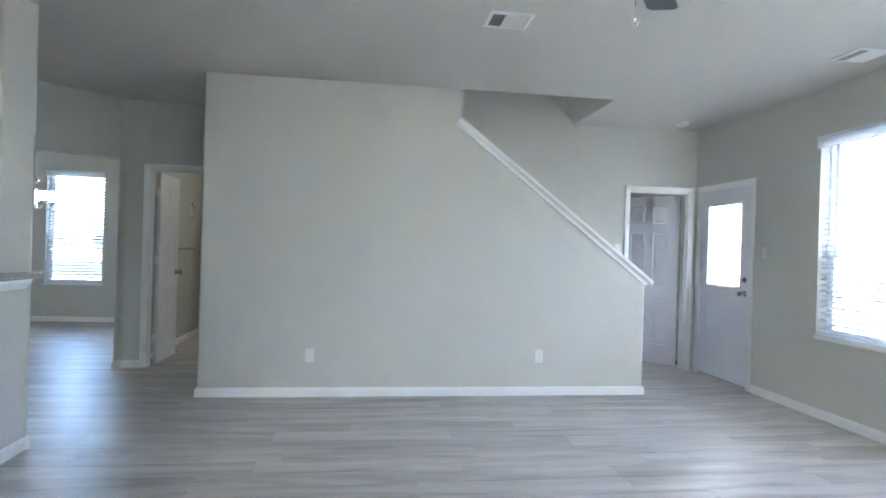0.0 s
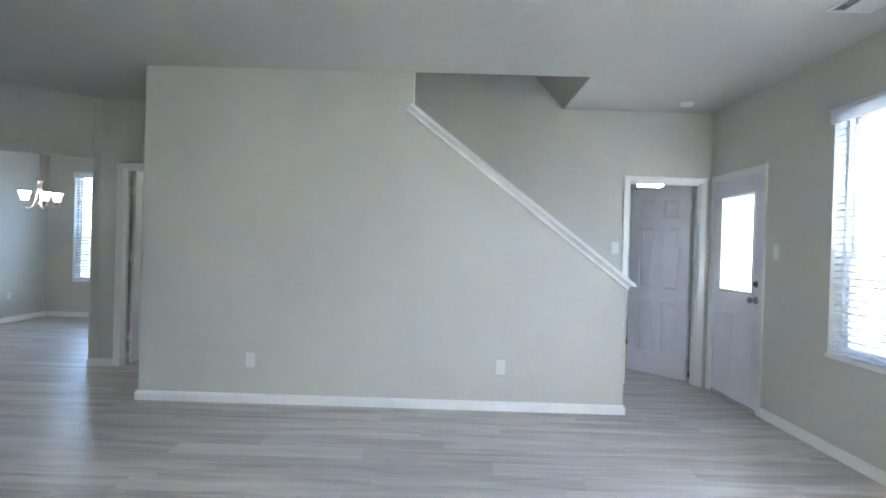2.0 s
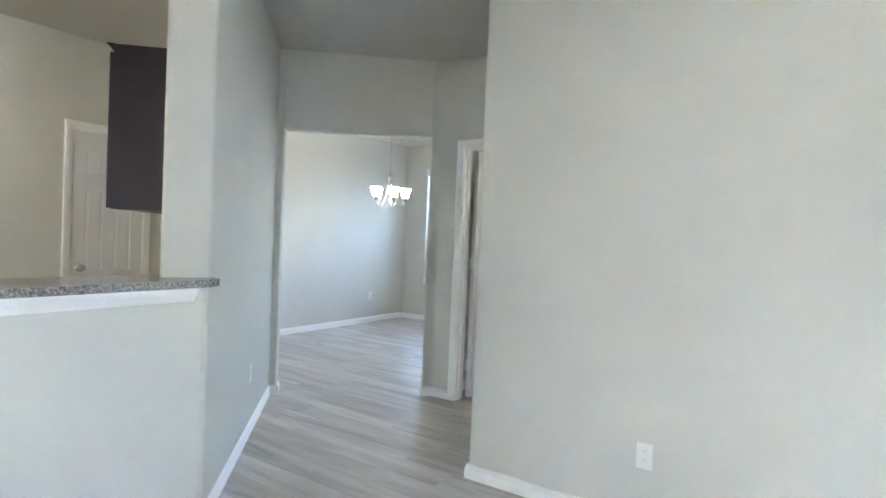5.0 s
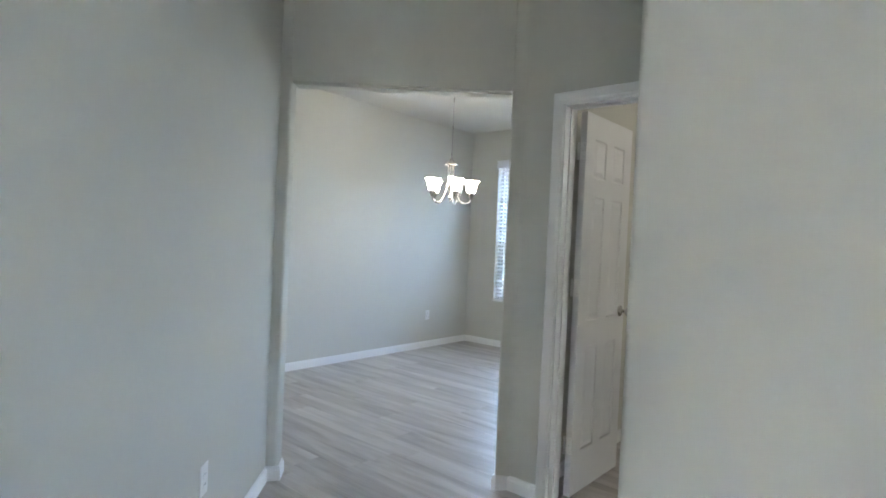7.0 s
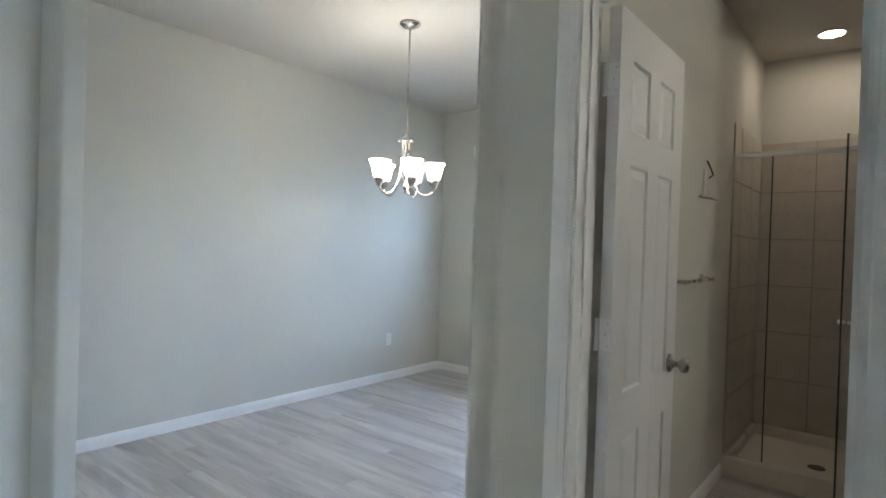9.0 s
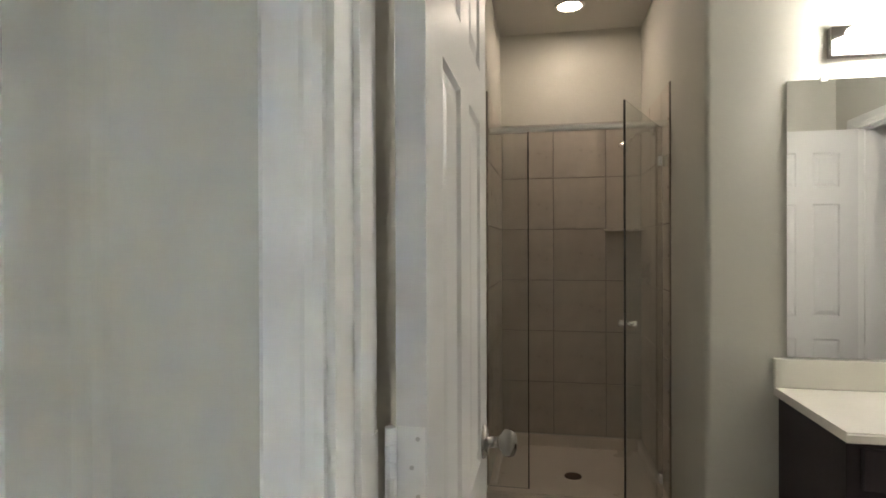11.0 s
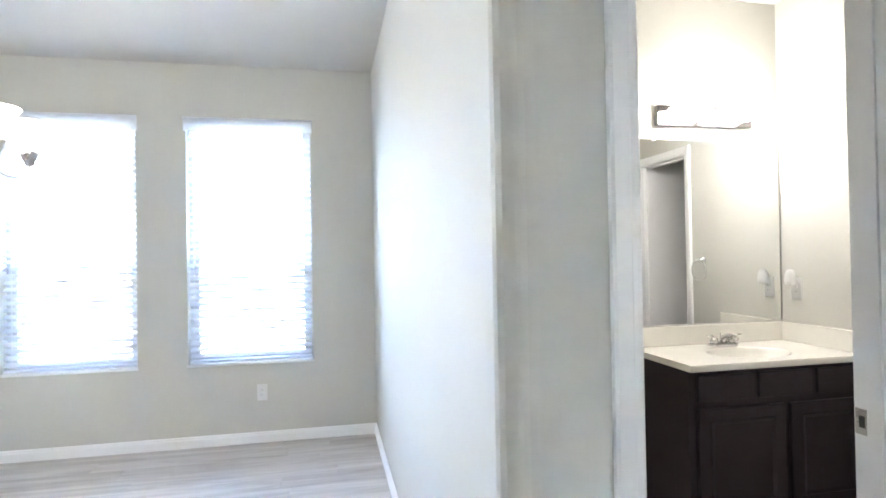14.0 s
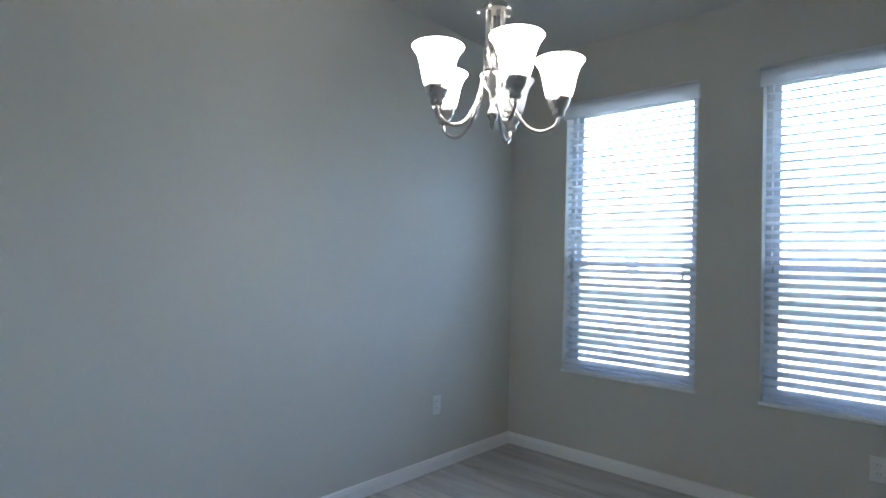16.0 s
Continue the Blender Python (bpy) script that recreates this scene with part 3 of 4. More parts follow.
bath_leaf = six_panel("door_bathroom", 0.590, pose(-0.762, 1.303, 0, 0, 0, 90.0), "open white six-panel bathroom door", DOOR, hinges=(0.28, 1.113, 1.83))
six_panel("door_garage", 0.705, pose(5.085, 1.235, 0, 0, 0, 127), "ajar pale six-panel door to the garage", BLUE_DOOR, hinges=(0.28, 1.05, 1.83))
six_panel("door_kitchen", 0.545, pose(-3.305, -0.098, 0, 0, 0, -90), "closed white six-panel kitchen door", DOOR)
six_panel("door_closet", 0.570, pose(1.150, 1.552, 0, 0, 0, 180), "open white six-panel closet door in the bathroom", DOOR)
# plates left on the bathroom door's jamb
for z in (0.28, 1.113, 1.83):
    bm = B()
    box(bm, -0.8138, -0.8124, 1.256, 1.285, z - 0.045, z + 0.045)
    tagged(new("hinge_plate", mesh_of("hinge_plate", bm, TRIM)), "painted steel hinge plate on the bathroom jamb", "hinge", "bathroom jamb hinge plates")
bm = B()
box(bm, -0.2146, -0.2132, 1.2525, 1.2840, 0.926, 0.984)
strike = tagged(new("strike_plate", mesh_of("strike_plate", bm, NICKEL)), "satin nickel strike plate on the bathroom jamb", "strike plate")
bm = B()
box(bm, -0.2153, -0.2147, 1.2600, 1.2740, 0.942, 0.968)
part("latch_hole", bm, SLOT, strike, "dark latch hole")


def patio_door():
    leaf = thing("door_patio", "closed white half-glazed patio door", "door", kind="structure")
    y0, y1, x0, x1, z0, z1 = 0.132, 0.954, 5.196, 5.239, 0.020, 2.041
    gy0, gy1, gz0, gz1 = 0.256, 0.832, 1.002, 1.888
    bm = B()
    for a, b, c, e in ((y0, gy0, z0, z1), (gy1, y1, z0, z1), (gy0, gy1, z0, gz0), (gy0, gy1, gz1, z1)):
        box(bm, x0, x1, a, b, c, e)
    part("slab", bm, BLUE_DOOR, leaf)
    for x, s in ((x0, -1), (x1, 1)):
        bm = sweep(B(), [(gy0, gz0), (gy0, gz1), (gy1, gz1), (gy1, gz0)], [(-0.018, 0), (-0.014, 0.008), (0.004, 0.010), (0.012, 0)], lambda u, v, w: (x + s * w, u, v), True)
        part("lite_frame", bm, BLUE_DOOR, leaf, "raised frame round the glass")
    bm = B()
    box(bm, 5.213, 5.219, gy0 + 0.002, gy1 - 0.002, gz0 + 0.002, gz1 - 0.002)
    pane = part("pane", bm, GLASS, leaf, "clear glass pane")
    pane.visible_shadow = False
    for a, b in ((0.235, 0.500), (0.590, 0.855)):
        bm = sweep(B(), [(a, 0.25), (a, 0.80), (b, 0.80), (b, 0.25)], [(-0.012, 0), (-0.006, 0.003), (0, 0.0005)], lambda u, v, w: (x0 - w, u, v), True)
        part("panel", bm, BLUE_DOOR, leaf)
    bm = lathe(B(), [(0, 0), (0.034, 0), (0.034, 0.004), (0.027, 0.009), (0.012, 0.012), (0.011, 0.030), (0.017, 0.036), (0.027, 0.044), (0.029, 0.054), (0.025, 0.063), (0.014, 0.068), (0, 0.069)], 20, pose(5.196, 0.200, 0.955, 0, -90))
    part("door_knob", bm, NICKEL, leaf, "round satin nickel knob", True)
    # dark strip drawn for the shadow line under the closed leaf
    part("sweep", box(B(), 5.1985, 5.2365, 0.134, 0.952, 0.0145, 0.0195), SLOT, leaf, "dark strip for the shaded gap under the door")
    bm = lathe(B(), [(0, 0), (0.030, 0), (0.028, 0.010), (0.012, 0.012), (0, 0.012)], 20, pose(5.196, 0.200, 1.093, 0, -90))
    bolt = part("deadbolt", bm, NICKEL, leaf, "satin nickel deadbolt", True)
    bm = B()
    box(bm, 5.169, 5.185, 0.195, 0.205, 1.078, 1.108, 0.002)
    part("thumb_turn", bm, NICKEL, bolt)
    bm = B()
    box(bm, 5.195, 5.335, 0.134, 0.952, -0.008, 0.014, 0.004)
    structure("trim_threshold", bm, STEEL, "grey metal threshold under the patio door", "threshold")


patio_door()


# ---- windows and blinds ----
def window(name, w, z0, z1, m, label):
    """Single-hung vinyl window; local x along the wall from 0 to w, y outwards."""
    win = thing(name, label, "window", m, kind="structure")
    fr = [(0, 0.085), (0, 0.148), (-0.045, 0.148), (-0.045, 0.125), (-0.028, 0.120), (-0.028, 0.085)]
    to = lambda u, v, q: (u, q, v)
    bm = sweep(B(), [(0.001, z0 + 0.001), (0.001, z1 - 0.001), (w - 0.001, z1 - 0.001), (w - 0.001, z0 + 0.001)], fr, to, True)
    part("window_frame", bm, VINYL, win, "white vinyl frame")
    zm = z0 + 0.40 * (z1 - z0)
    for lo, hi, y in ((z0 + 0.028, zm + 0.03, 0.092), (zm - 0.005, z1 - 0.028, 0.118)):
        sash = part("sash", sweep(B(), [(0.03, lo), (0.03, hi), (w - 0.03, hi), (w - 0.03, lo)], [(0, y), (0, y + 0.024), (-0.034, y + 0.024), (-0.034, y)], to, True), VINYL, win)
        bm = B()
        box(bm, 0.06, w - 0.06, y + 0.010, y + 0.015, lo + 0.03, hi - 0.03)
        pane = part("pane", bm, GLASS, sash, "clear glass pane")
        pane.visible_shadow = False
    part("insect_screen", box(B(), 0.031, w - 0.031, 0.1435, 0.1440, z0 + 0.03, zm + 0.01), SCREEN, win, "dark insect screen")
    bm = B()
    box(bm, 0.003, w - 0.003, 0.002, 0.084, z0 + 0.0005, z0 + 0.016, 0.003)
    part("window_sill", bm, TRIM, win, "white painted sill")
    return win


def blind(w, z0, z1, m, label, tilt=28):
    """Two-inch slatted blind, slats tilted, hung inside the recess."""
    ob = thing("window_blind", label, "blind", m, "white slatted window blinds")
    val = part("valance", box(B(), -0.012, w + 0.012, -0.026, -0.004, z1 - 0.088, z1 + 0.012, 0.004), BLIND, ob)
    part("valance_lip", box(B(), -0.016, w + 0.016, -0.034, -0.0265, z1 - 0.004, z1 + 0.012, 0.003), BLIND, val)
    part("head_rail", box(B(), 0.008, w - 0.008, 0.010, 0.062, z1 - 0.052, z1 - 0.004), BLIND, ob)
    bottom = z0 + 0.034
    top = z1 - 0.080
    n = round((top - bottom - 0.03) / 0.0470)
    bm = B()
    prof = [(-0.025, -0.0008), (-0.012, 0.0014), (0, 0.0020), (0.012, 0.0014), (0.025, -0.0008), (0.025, 0.0012), (0.012, 0.0036), (0, 0.0044), (-0.012, 0.0036), (-0.025, 0.0012)]
    prism(bm, prof, 0.010, w - 0.010, lambda u, v, q: (q, u, v))
    moved(bm, pose(0, 0, 0, tilt))
    me = mesh_of("slat", bm, BLIND)
    for k in range(n):
        s = new("slat", me)
        s.parent = ob
        s.location = (0, 0.037, bottom + 0.035 + k * (top - bottom - 0.03) / n)
    part("bottom_rail", box(B(), 0.009, w - 0.009, 0.013, 0.062, bottom - 0.014, bottom + 0.006, 0.004), BLIND, ob)
    for x in (0.13, w - 0.13):
        for y in (0.010, 0.064):
            part("ladder_cord", tube(B(), [(x, y, bottom), (x, y, top)], 0.0010, 5), BLIND, ob)
    for x, z in ((0.055, z0 + 0.705), (w - 0.075, z0 + 0.655)):
        cord = part("pull_cord", tube(B(), [(x, 0.004, z1 - 0.06), (x, 0.003, z + 0.02)], 0.0010, 5), BLIND, ob)
        part("tassel", lathe(B(), [(0, 0.026), (0.003, 0.024), (0.006, 0.014), (0.008, -0.006), (0.0065, -0.010), (0, -0.010)], 12, pose(x, -0.002, z)), TASSEL, cord, "small plastic tassel", True)
    return ob


window("window_1", W1[1] - W1[0], WZ[0], WZ[1], pose(W1[0], 4.51, 0), "white vinyl single-hung dining window")
window("window_2", W2[1] - W2[0], WZ[0], WZ[1], pose(W2[0], 4.51, 0), "white vinyl single-hung dining window")
window("window_3", WL[1] - WL[0], WLZ[0], WLZ[1], pose(5.19, WL[1], 0, 0, 0, -90), "white vinyl single-hung living room window (one real, two added for light)")
# this one and the south one are unseen, added only for their light
window("window_4", WM_ADDED[1] - WM_ADDED[0], WLZ[0], WLZ[1], pose(5.19, WM_ADDED[1], 0, 0, 0, -90), "white vinyl single-hung living room window (one real, two added for light)")
for k, (a, b) in enumerate(WS_ADDED):
    window("window_%d" % (5 + k), b - a, WLZ[0], WLZ[1], pose(b, -7.12, 0, 0, 0, 180), "white vinyl single-hung living room window (one real, two added for light)")
blind(W1[1] - W1[0], WZ[0], WZ[1], pose(W1[0], 4.51, 0), "white slatted blind over the dining window")
blind(W2[1] - W2[0], WZ[0], WZ[1], pose(W2[0], 4.51, 0), "white slatted blind over the dining window")
blind(WL[1] - WL[0], WLZ[0], WLZ[1], pose(5.19, WL[1], 0, 0, 0, -90), "white slatted blind over the living room window", 15)
for x0, x1, y in ((W1[0], W1[1], 4.51), (W2[0], W2[1], 4.51)):
    structure("trim_sill_nosing", box(B(), x0 - 0.006, x1 + 0.006, y - 0.012, y - 0.001, WZ[0] - 0.004, WZ[0] + 0.014, 0.003), TRIM, "white painted window sill edge", "window sill")
structure("trim_sill_nosing", box(B(), 5.176, 5.189, WL[0] - 0.008, WL[1] + 0.008, WLZ[0] - 0.016, WLZ[0] + 0.014, 0.004), TRIM, "white painted living room window sill edge", "window sill")


# ---- outlets and switches ----
def plate(m, label, category, rocker):
    ob = thing("light_switch" if rocker else "wall_outlet", label, category, m, "wall plates")
    part("cover_plate", box(B(), -0.036, 0.036, -0.0055, -0.0005, -0.059, 0.059, 0.002), PLASTIC, ob)
    if rocker:
        part("toggle", box(B(), -0.006, 0.006, -0.017, -0.0056, -0.004, 0.014, 0.002), PLASTIC, ob)
    else:
        for z in (-0.0205, 0.0205):
            face = part("receptacle", box(B(), -0.0165, 0.0165, -0.0075, -0.0056, z - 0.0145, z + 0.0145, 0.0008), PLASTIC, ob)
            for x in (-0.006, 0.006):
                part("slot", box(B(), x - 0.001, x + 0.001, -0.0080, -0.0076, z - 0.002, z + 0.007), OUTLET_SLOT, face, "dark slot")
    return ob


plate(pose(0.952, 0, 0.358), "white duplex outlet low on the stair wall", "outlet", False)
plate(pose(3.015, 0, 0.360), "white duplex outlet low on the stair wall", "outlet", False)
plate(pose(-1.882, 4.51, 0.365), "white duplex outlet under the dining windows", "outlet", False)
plate(pose(-4.0, 3.734, 0.400, 0, 0, 90), "white duplex outlet on the dining room wall", "outlet", False)
plate(pose(5.19, -1.80, 0.43, 0, 0, -90), "white duplex outlet under the window", "outlet", False)
ang = math.degrees(math.atan2(wd.y, wd.x))
OUTLET_AT = 1.13
plate(Matrix.Translation((*(Vector(KW_C) + wd * OUTLET_AT), 0.40)) @ pose(0, 0, 0, 0, 0, ang), "white duplex outlet on the slanting wall", "outlet", False)
plate(pose(4.245, 1.07, 1.370), "white toggle switch beside the garage door", "light switch", True)
plate(pose(5.19, -0.087, 1.37, 0, 0, -90), "white toggle switch beside the patio door", "light switch", True)


# ---- ceiling fittings ----
def vent(x0, x1, y0, y1, label):
    ob = thing("ceiling_vent", label, "air vent", pose(x0, y0, H))
    w, l = x1 - x0, y1 - y0
    part("frame", sweep(B(), [(0, 0), (w, 0), (w, l), (0, l)], [(0, -0.001), (0, -0.006), (0.022, -0.012), (0.026, -0.001)], lambda u, v, q: (u, v, q), True), PLASTIC, ob)
    # black sheet stands for the shade inside the duct
    part("backing", box(B(), 0.024, w - 0.024, 0.024, l - 0.024, -0.0022, -0.0012), SLOT, ob, "flat dark sheet for the shaded duct behind the slats")
    n = 15
    for k in range(n):
        u = 0.03 + (w - 0.06) * (k + 0.5) / n
        lean = (0.0030, -0.0055, -0.0040)[3 * k // n]
        bm = prism(B(), [(u - lean - 0.0006, -0.0115), (u - lean + 0.0006, -0.0115), (u + lean + 0.0006, -0.003), (u + lean - 0.0006, -0.003)], 0.025, l - 0.025, lambda a, b, q: (a, q, b))
        part("slat", bm, PLASTIC, ob)


vent(2.12, 2.395, -1.675, -1.435, "white louvred ceiling vent over the living room")
vent(4.672, 4.935, -1.615, -1.355, "white louvred ceiling vent near the window")
smoke = thing("smoke_detector", "round white smoke detector on the ceiling", "smoke detector", pose(4.765, 0.70, H))
part("body", lathe(B(), [(0, -0.001), (0.066, -0.001), (0.064, -0.018), (0.050, -0.032), (0.020, -0.036), (0, -0.036)], 24), PLASTIC, smoke, smooth=True)
part("test_button", lathe(B(), [(0, -0.0365), (0.010, -0.0365), (0.009, -0.040), (0, -0.040)], 12), PLASTIC, smoke)


def ceiling_fan():
    fan = thing("ceiling_fan", "ceiling fan with dark blades and a lit bowl", "ceiling fan", pose(2.36, -3.02, 0))
    part("canopy", lathe(B(), [(0, H - 0.001), (0.070, H - 0.001), (0.066, H - 0.03), (0.030, H - 0.055), (0, H - 0.055)], 24), NICKEL, fan, smooth=True)
    part("rod", tube(B(), [(0, 0, H - 0.05), (0, 0, 2.56)], 0.012, 12), NICKEL, fan)
    part("motor_housing", lathe(B(), [(0, 2.57), (0.05, 2.565), (0.11, 2.54), (0.125, 2.50), (0.115, 2.45), (0.06, 2.43), (0, 2.43)], 28), NICKEL, fan, smooth=True)
    part("light_bowl", lathe(B(), [(0.06, 2.428), (0.10, 2.425), (0.12, 2.405), (0.105, 2.365), (0.06, 2.34), (0, 2.333)], 28), FAN_LIGHT, fan, "lit frosted glass bowl", True)
    for k in range(4):
        m = pose(0, 0, 2.475, 0, 0, 52 + 90 * k)
        bm = prism(B(), rounded([(0.20, -0.055), (0.66, -0.07), (0.66, 0.07), (0.20, 0.055)], [0.02, 0.03, 0.03, 0.02]), -0.004, 0.004)
        blade = part("blade", moved(bm, m @ pose(0, 0, 0, 9)), FANBLADE, fan)
        part("blade_iron", moved(box(B(), 0.10, 0.25, -0.018, 0.018, -0.010, -0.0045, 0.002), m), NICKEL, blade)
    chain = part("pull_chain", tube(B(), [(0.035, 0.04, 2.43), (0.035, 0.04, 2.203)], 0.0026, 6), NICKEL, fan)
    part("chain_ball", lathe(B(), [(0, 0.018), (0.005, 0.014), (0.010, 0.008), (0.0135, 0), (0.0095, -0.010), (0, -0.0135)], 14, pose(0.035, 0.04, 2.191)), CHROME, chain, smooth=True)


ceiling_fan()


# ---- chandelier ----
def chandelier():
    ch = thing("chandelier", "five-arm brushed nickel chandelier, four bell shades lit", "chandelier", pose(-2.612, 2.42, 0.0))
    part("canopy", lathe(B(), [(0, H - 0.001), (0.068, H - 0.001), (0.066, H - 0.014), (0.034, H - 0.032), (0, H - 0.036)], 24), NICKEL, ch, smooth=True)
    chain = part("chain", tube(B(), [(0, 0, H - 0.03), (0, 0, 2.07)], 0.0012, 6), NICKEL, ch, "nickel chain links with a cord")
    n = 24
    for k in range(n):
        bm = B()
        pts = []
        for j in range(13):
            a = 2 * math.pi * j / 12
            pts.append((0.0065 * math.cos(a), 0, 0.0185 * math.sin(a)))
        tube(bm, pts, 0.0015, 5)
        moved(bm, pose(0, 0, 2.085 + k * (H - 0.03 - 2.085) / n, 0, 0, 90 * (k % 2)))
        part("link", bm, NICKEL, chain)
    part("bell_cap", lathe(B(), [(0, 2.070), (0.008, 2.066), (0.012, 2.050), (0.024, 2.032), (0.036, 2.022), (0.038, 2.010), (0, 2.010)], 20), NICKEL, ch, smooth=True)
    part("collar", lathe(B(), [(0, 2.010), (0.046, 2.010), (0.046, 2.002), (0, 2.002)], 24), NICKEL, ch)
    for k in range(5):
        a = radians(72 * k)
        part("collar_bead", lathe(B(), [(0, 0.008), (0.006, 0.005), (0.008, 0), (0.006, -0.005), (0, -0.008)], 10, pose(0.046 * math.cos(a), 0.046 * math.sin(a), 2.006)), NICKEL, ch, smooth=True)
    for k in range(3):
        a = radians(15 + 120 * k)
        part("column_rod", tube(B(), [(0.024 * math.cos(a), 0.024 * math.sin(a), 2.003), (0.024 * math.cos(a), 0.024 * math.sin(a), 1.828)], 0.007, 10), NICKEL, ch, smooth=True)
    part("hub", lathe(B(), [(0, 1.832), (0.036, 1.830), (0.040, 1.818), (0.030, 1.808), (0.026, 1.790), (0.012, 1.772), (0.008, 1.730), (0.016, 1.715), (0.016, 1.705), (0.006, 1.690), (0.008, 1.672), (0, 1.660)], 20), NICKEL, ch, smooth=True)
    arm = []
    P = [(0.030, 1.890), (0.034, 1.825), (0.052, 1.745), (0.090, 1.680), (0.130, 1.660), (0.162, 1.668), (0.180, 1.685), (0.185, 1.712)]
    for i in range(len(P) - 1):
        a, b, c, d_ = [Vector((*P[max(0, min(len(P) - 1, i + o))], 0)) for o in (-1, 0, 1, 2)]
        for q in range(4):
            s = q / 4
            arm.append(0.5 * (2 * b + (c - a) * s + (2 * a - 5 * b + 4 * c - d_) * s * s + (3 * b - a - 3 * c + d_) * s ** 3))
    arm.append(Vector((*P[-1], 0)))
    for k in range(5):
        m = pose(0, 0, 0, 0, 0, -35 + 72 * k)
        bm = tube(B(), [(p.x, 0, p.y) for p in arm], 0.0055, 8)
        a_ob = part("arm", moved(bm, m), NICKEL, ch, "curved nickel arm", True)
        bm = lathe(B(), [(0, 1.703), (0.014, 1.704), (0.018, 1.712), (0.017, 1.718), (0.025, 1.728), (0.031, 1.744), (0.033, 1.760), (0, 1.760)], 18, m @ pose(0.185, 0, 0))
        part("shade_cup", bm, NICKEL, a_ob, smooth=True)
        bm = lathe(B(), [(0.026, 1.755), (0.036, 1.761), (0.043, 1.786), (0.048, 1.815), (0.057, 1.842), (0.071, 1.862), (0.068, 1.863), (0.054, 1.843), (0.045, 1.815), (0.040, 1.788), (0.030, 1.763)], 24, m @ pose(0.185, 0, 0))
        part("shade", bm, COLD_FROST if k == 2 else FROST, a_ob, "unlit grey-white frosted glass bell shade" if k == 2 else "lit white frosted glass bell shade", True)


chandelier()


# ---- kitchen bar ----
bm = B()
prism(bm, rounded([(-0.545, -1.245), (-0.572, -1.172), (-0.660, -1.152), (-0.800, -1.290), (-0.935, -1.300), (-0.935, -4.60), (-0.545, -4.60)], [0.085, 0.035, 0.03], 7), 1.0685, 1.1000)
bmesh.ops.bevel(bm, geom=[e for e in bm.edges if abs(e.verts[0].co.z - e.verts[1].co.z) < 1e-6], offset=0.011, segments=4, affect="EDGES")
tagged(new("bar_counter", mesh_of("bar_counter", bm, GRANITE)), "grey speckled granite bar top on the half wall", "countertop")
structure("trim_bar_apron", prism(B(), [(-0.649, 1.004), (-0.624, 1.004), (-0.619, 1.012), (-0.596, 1.040), (-0.590, 1.052), (-0.590, 1.067), (-0.649, 1.067)], -4.60, -1.262, lambda u, v, w: (u, w, v)), TRIM, "white trim board under the bar counter", "trim")


def wall_cabinet():
    """Hung on the kitchen face of the slanting wall, its end panel towards the bar."""
    ob = thing("wall_cabinet", "dark espresso wall cabinet hung over the kitchen counter", "cabinet",
               Matrix.Translation((*(Vector(KW_C) + Vector(wn_) + wd * 0.293), 0)) @ pose(0, 0, 0, 0, 0, ang))
    part("body", box(B(), 0, 0.80, 0.001, 0.330, 1.388, 2.165), ESPRESSO, ob)
    for a, b in ((0.004, 0.396), (0.404, 0.796)):
        door = part("door", box(B(), a, b, 0.331, 0.351, 1.393, 2.128, 0.002), ESPRESSO, ob)
        part("door_panel", sweep(B(), [(a + 0.05, 1.45), (b - 0.05, 1.45), (b - 0.05, 2.095), (a + 0.05, 2.095)], [(0, 0), (0.010, -0.004), (0.012, 0)], lambda u, v, q: (u, 0.3512 - q, v), True), ESPRESSO, door)
    part("crown", prism(B(), [(0.3305, 2.132), (0.337, 2.132), (0.350, 2.152), (0.364, 2.160), (0.364, 2.168), (0.3305, 2.168)], 0.0, 0.80, lambda u, v, w: (w, u, v)), ESPRESSO, ob, "dark crown moulding along the front")


wall_cabinet()
# unseen fitting, added to brighten the kitchen, whose warm tint suggests a lamp
dome = thing("added_fill_dome", "unseen flush dome light added to brighten the kitchen", "ceiling light", pose(-2.1, -2.6, H))
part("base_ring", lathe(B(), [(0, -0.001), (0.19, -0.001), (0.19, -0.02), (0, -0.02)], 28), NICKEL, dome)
part("dome_glass", lathe(B(), [(0.18, -0.0205), (0.165, -0.06), (0.11, -0.095), (0, -0.11)], 28), KITCHEN_FILL, dome, "glowing dome added as kitchen fill light", True)


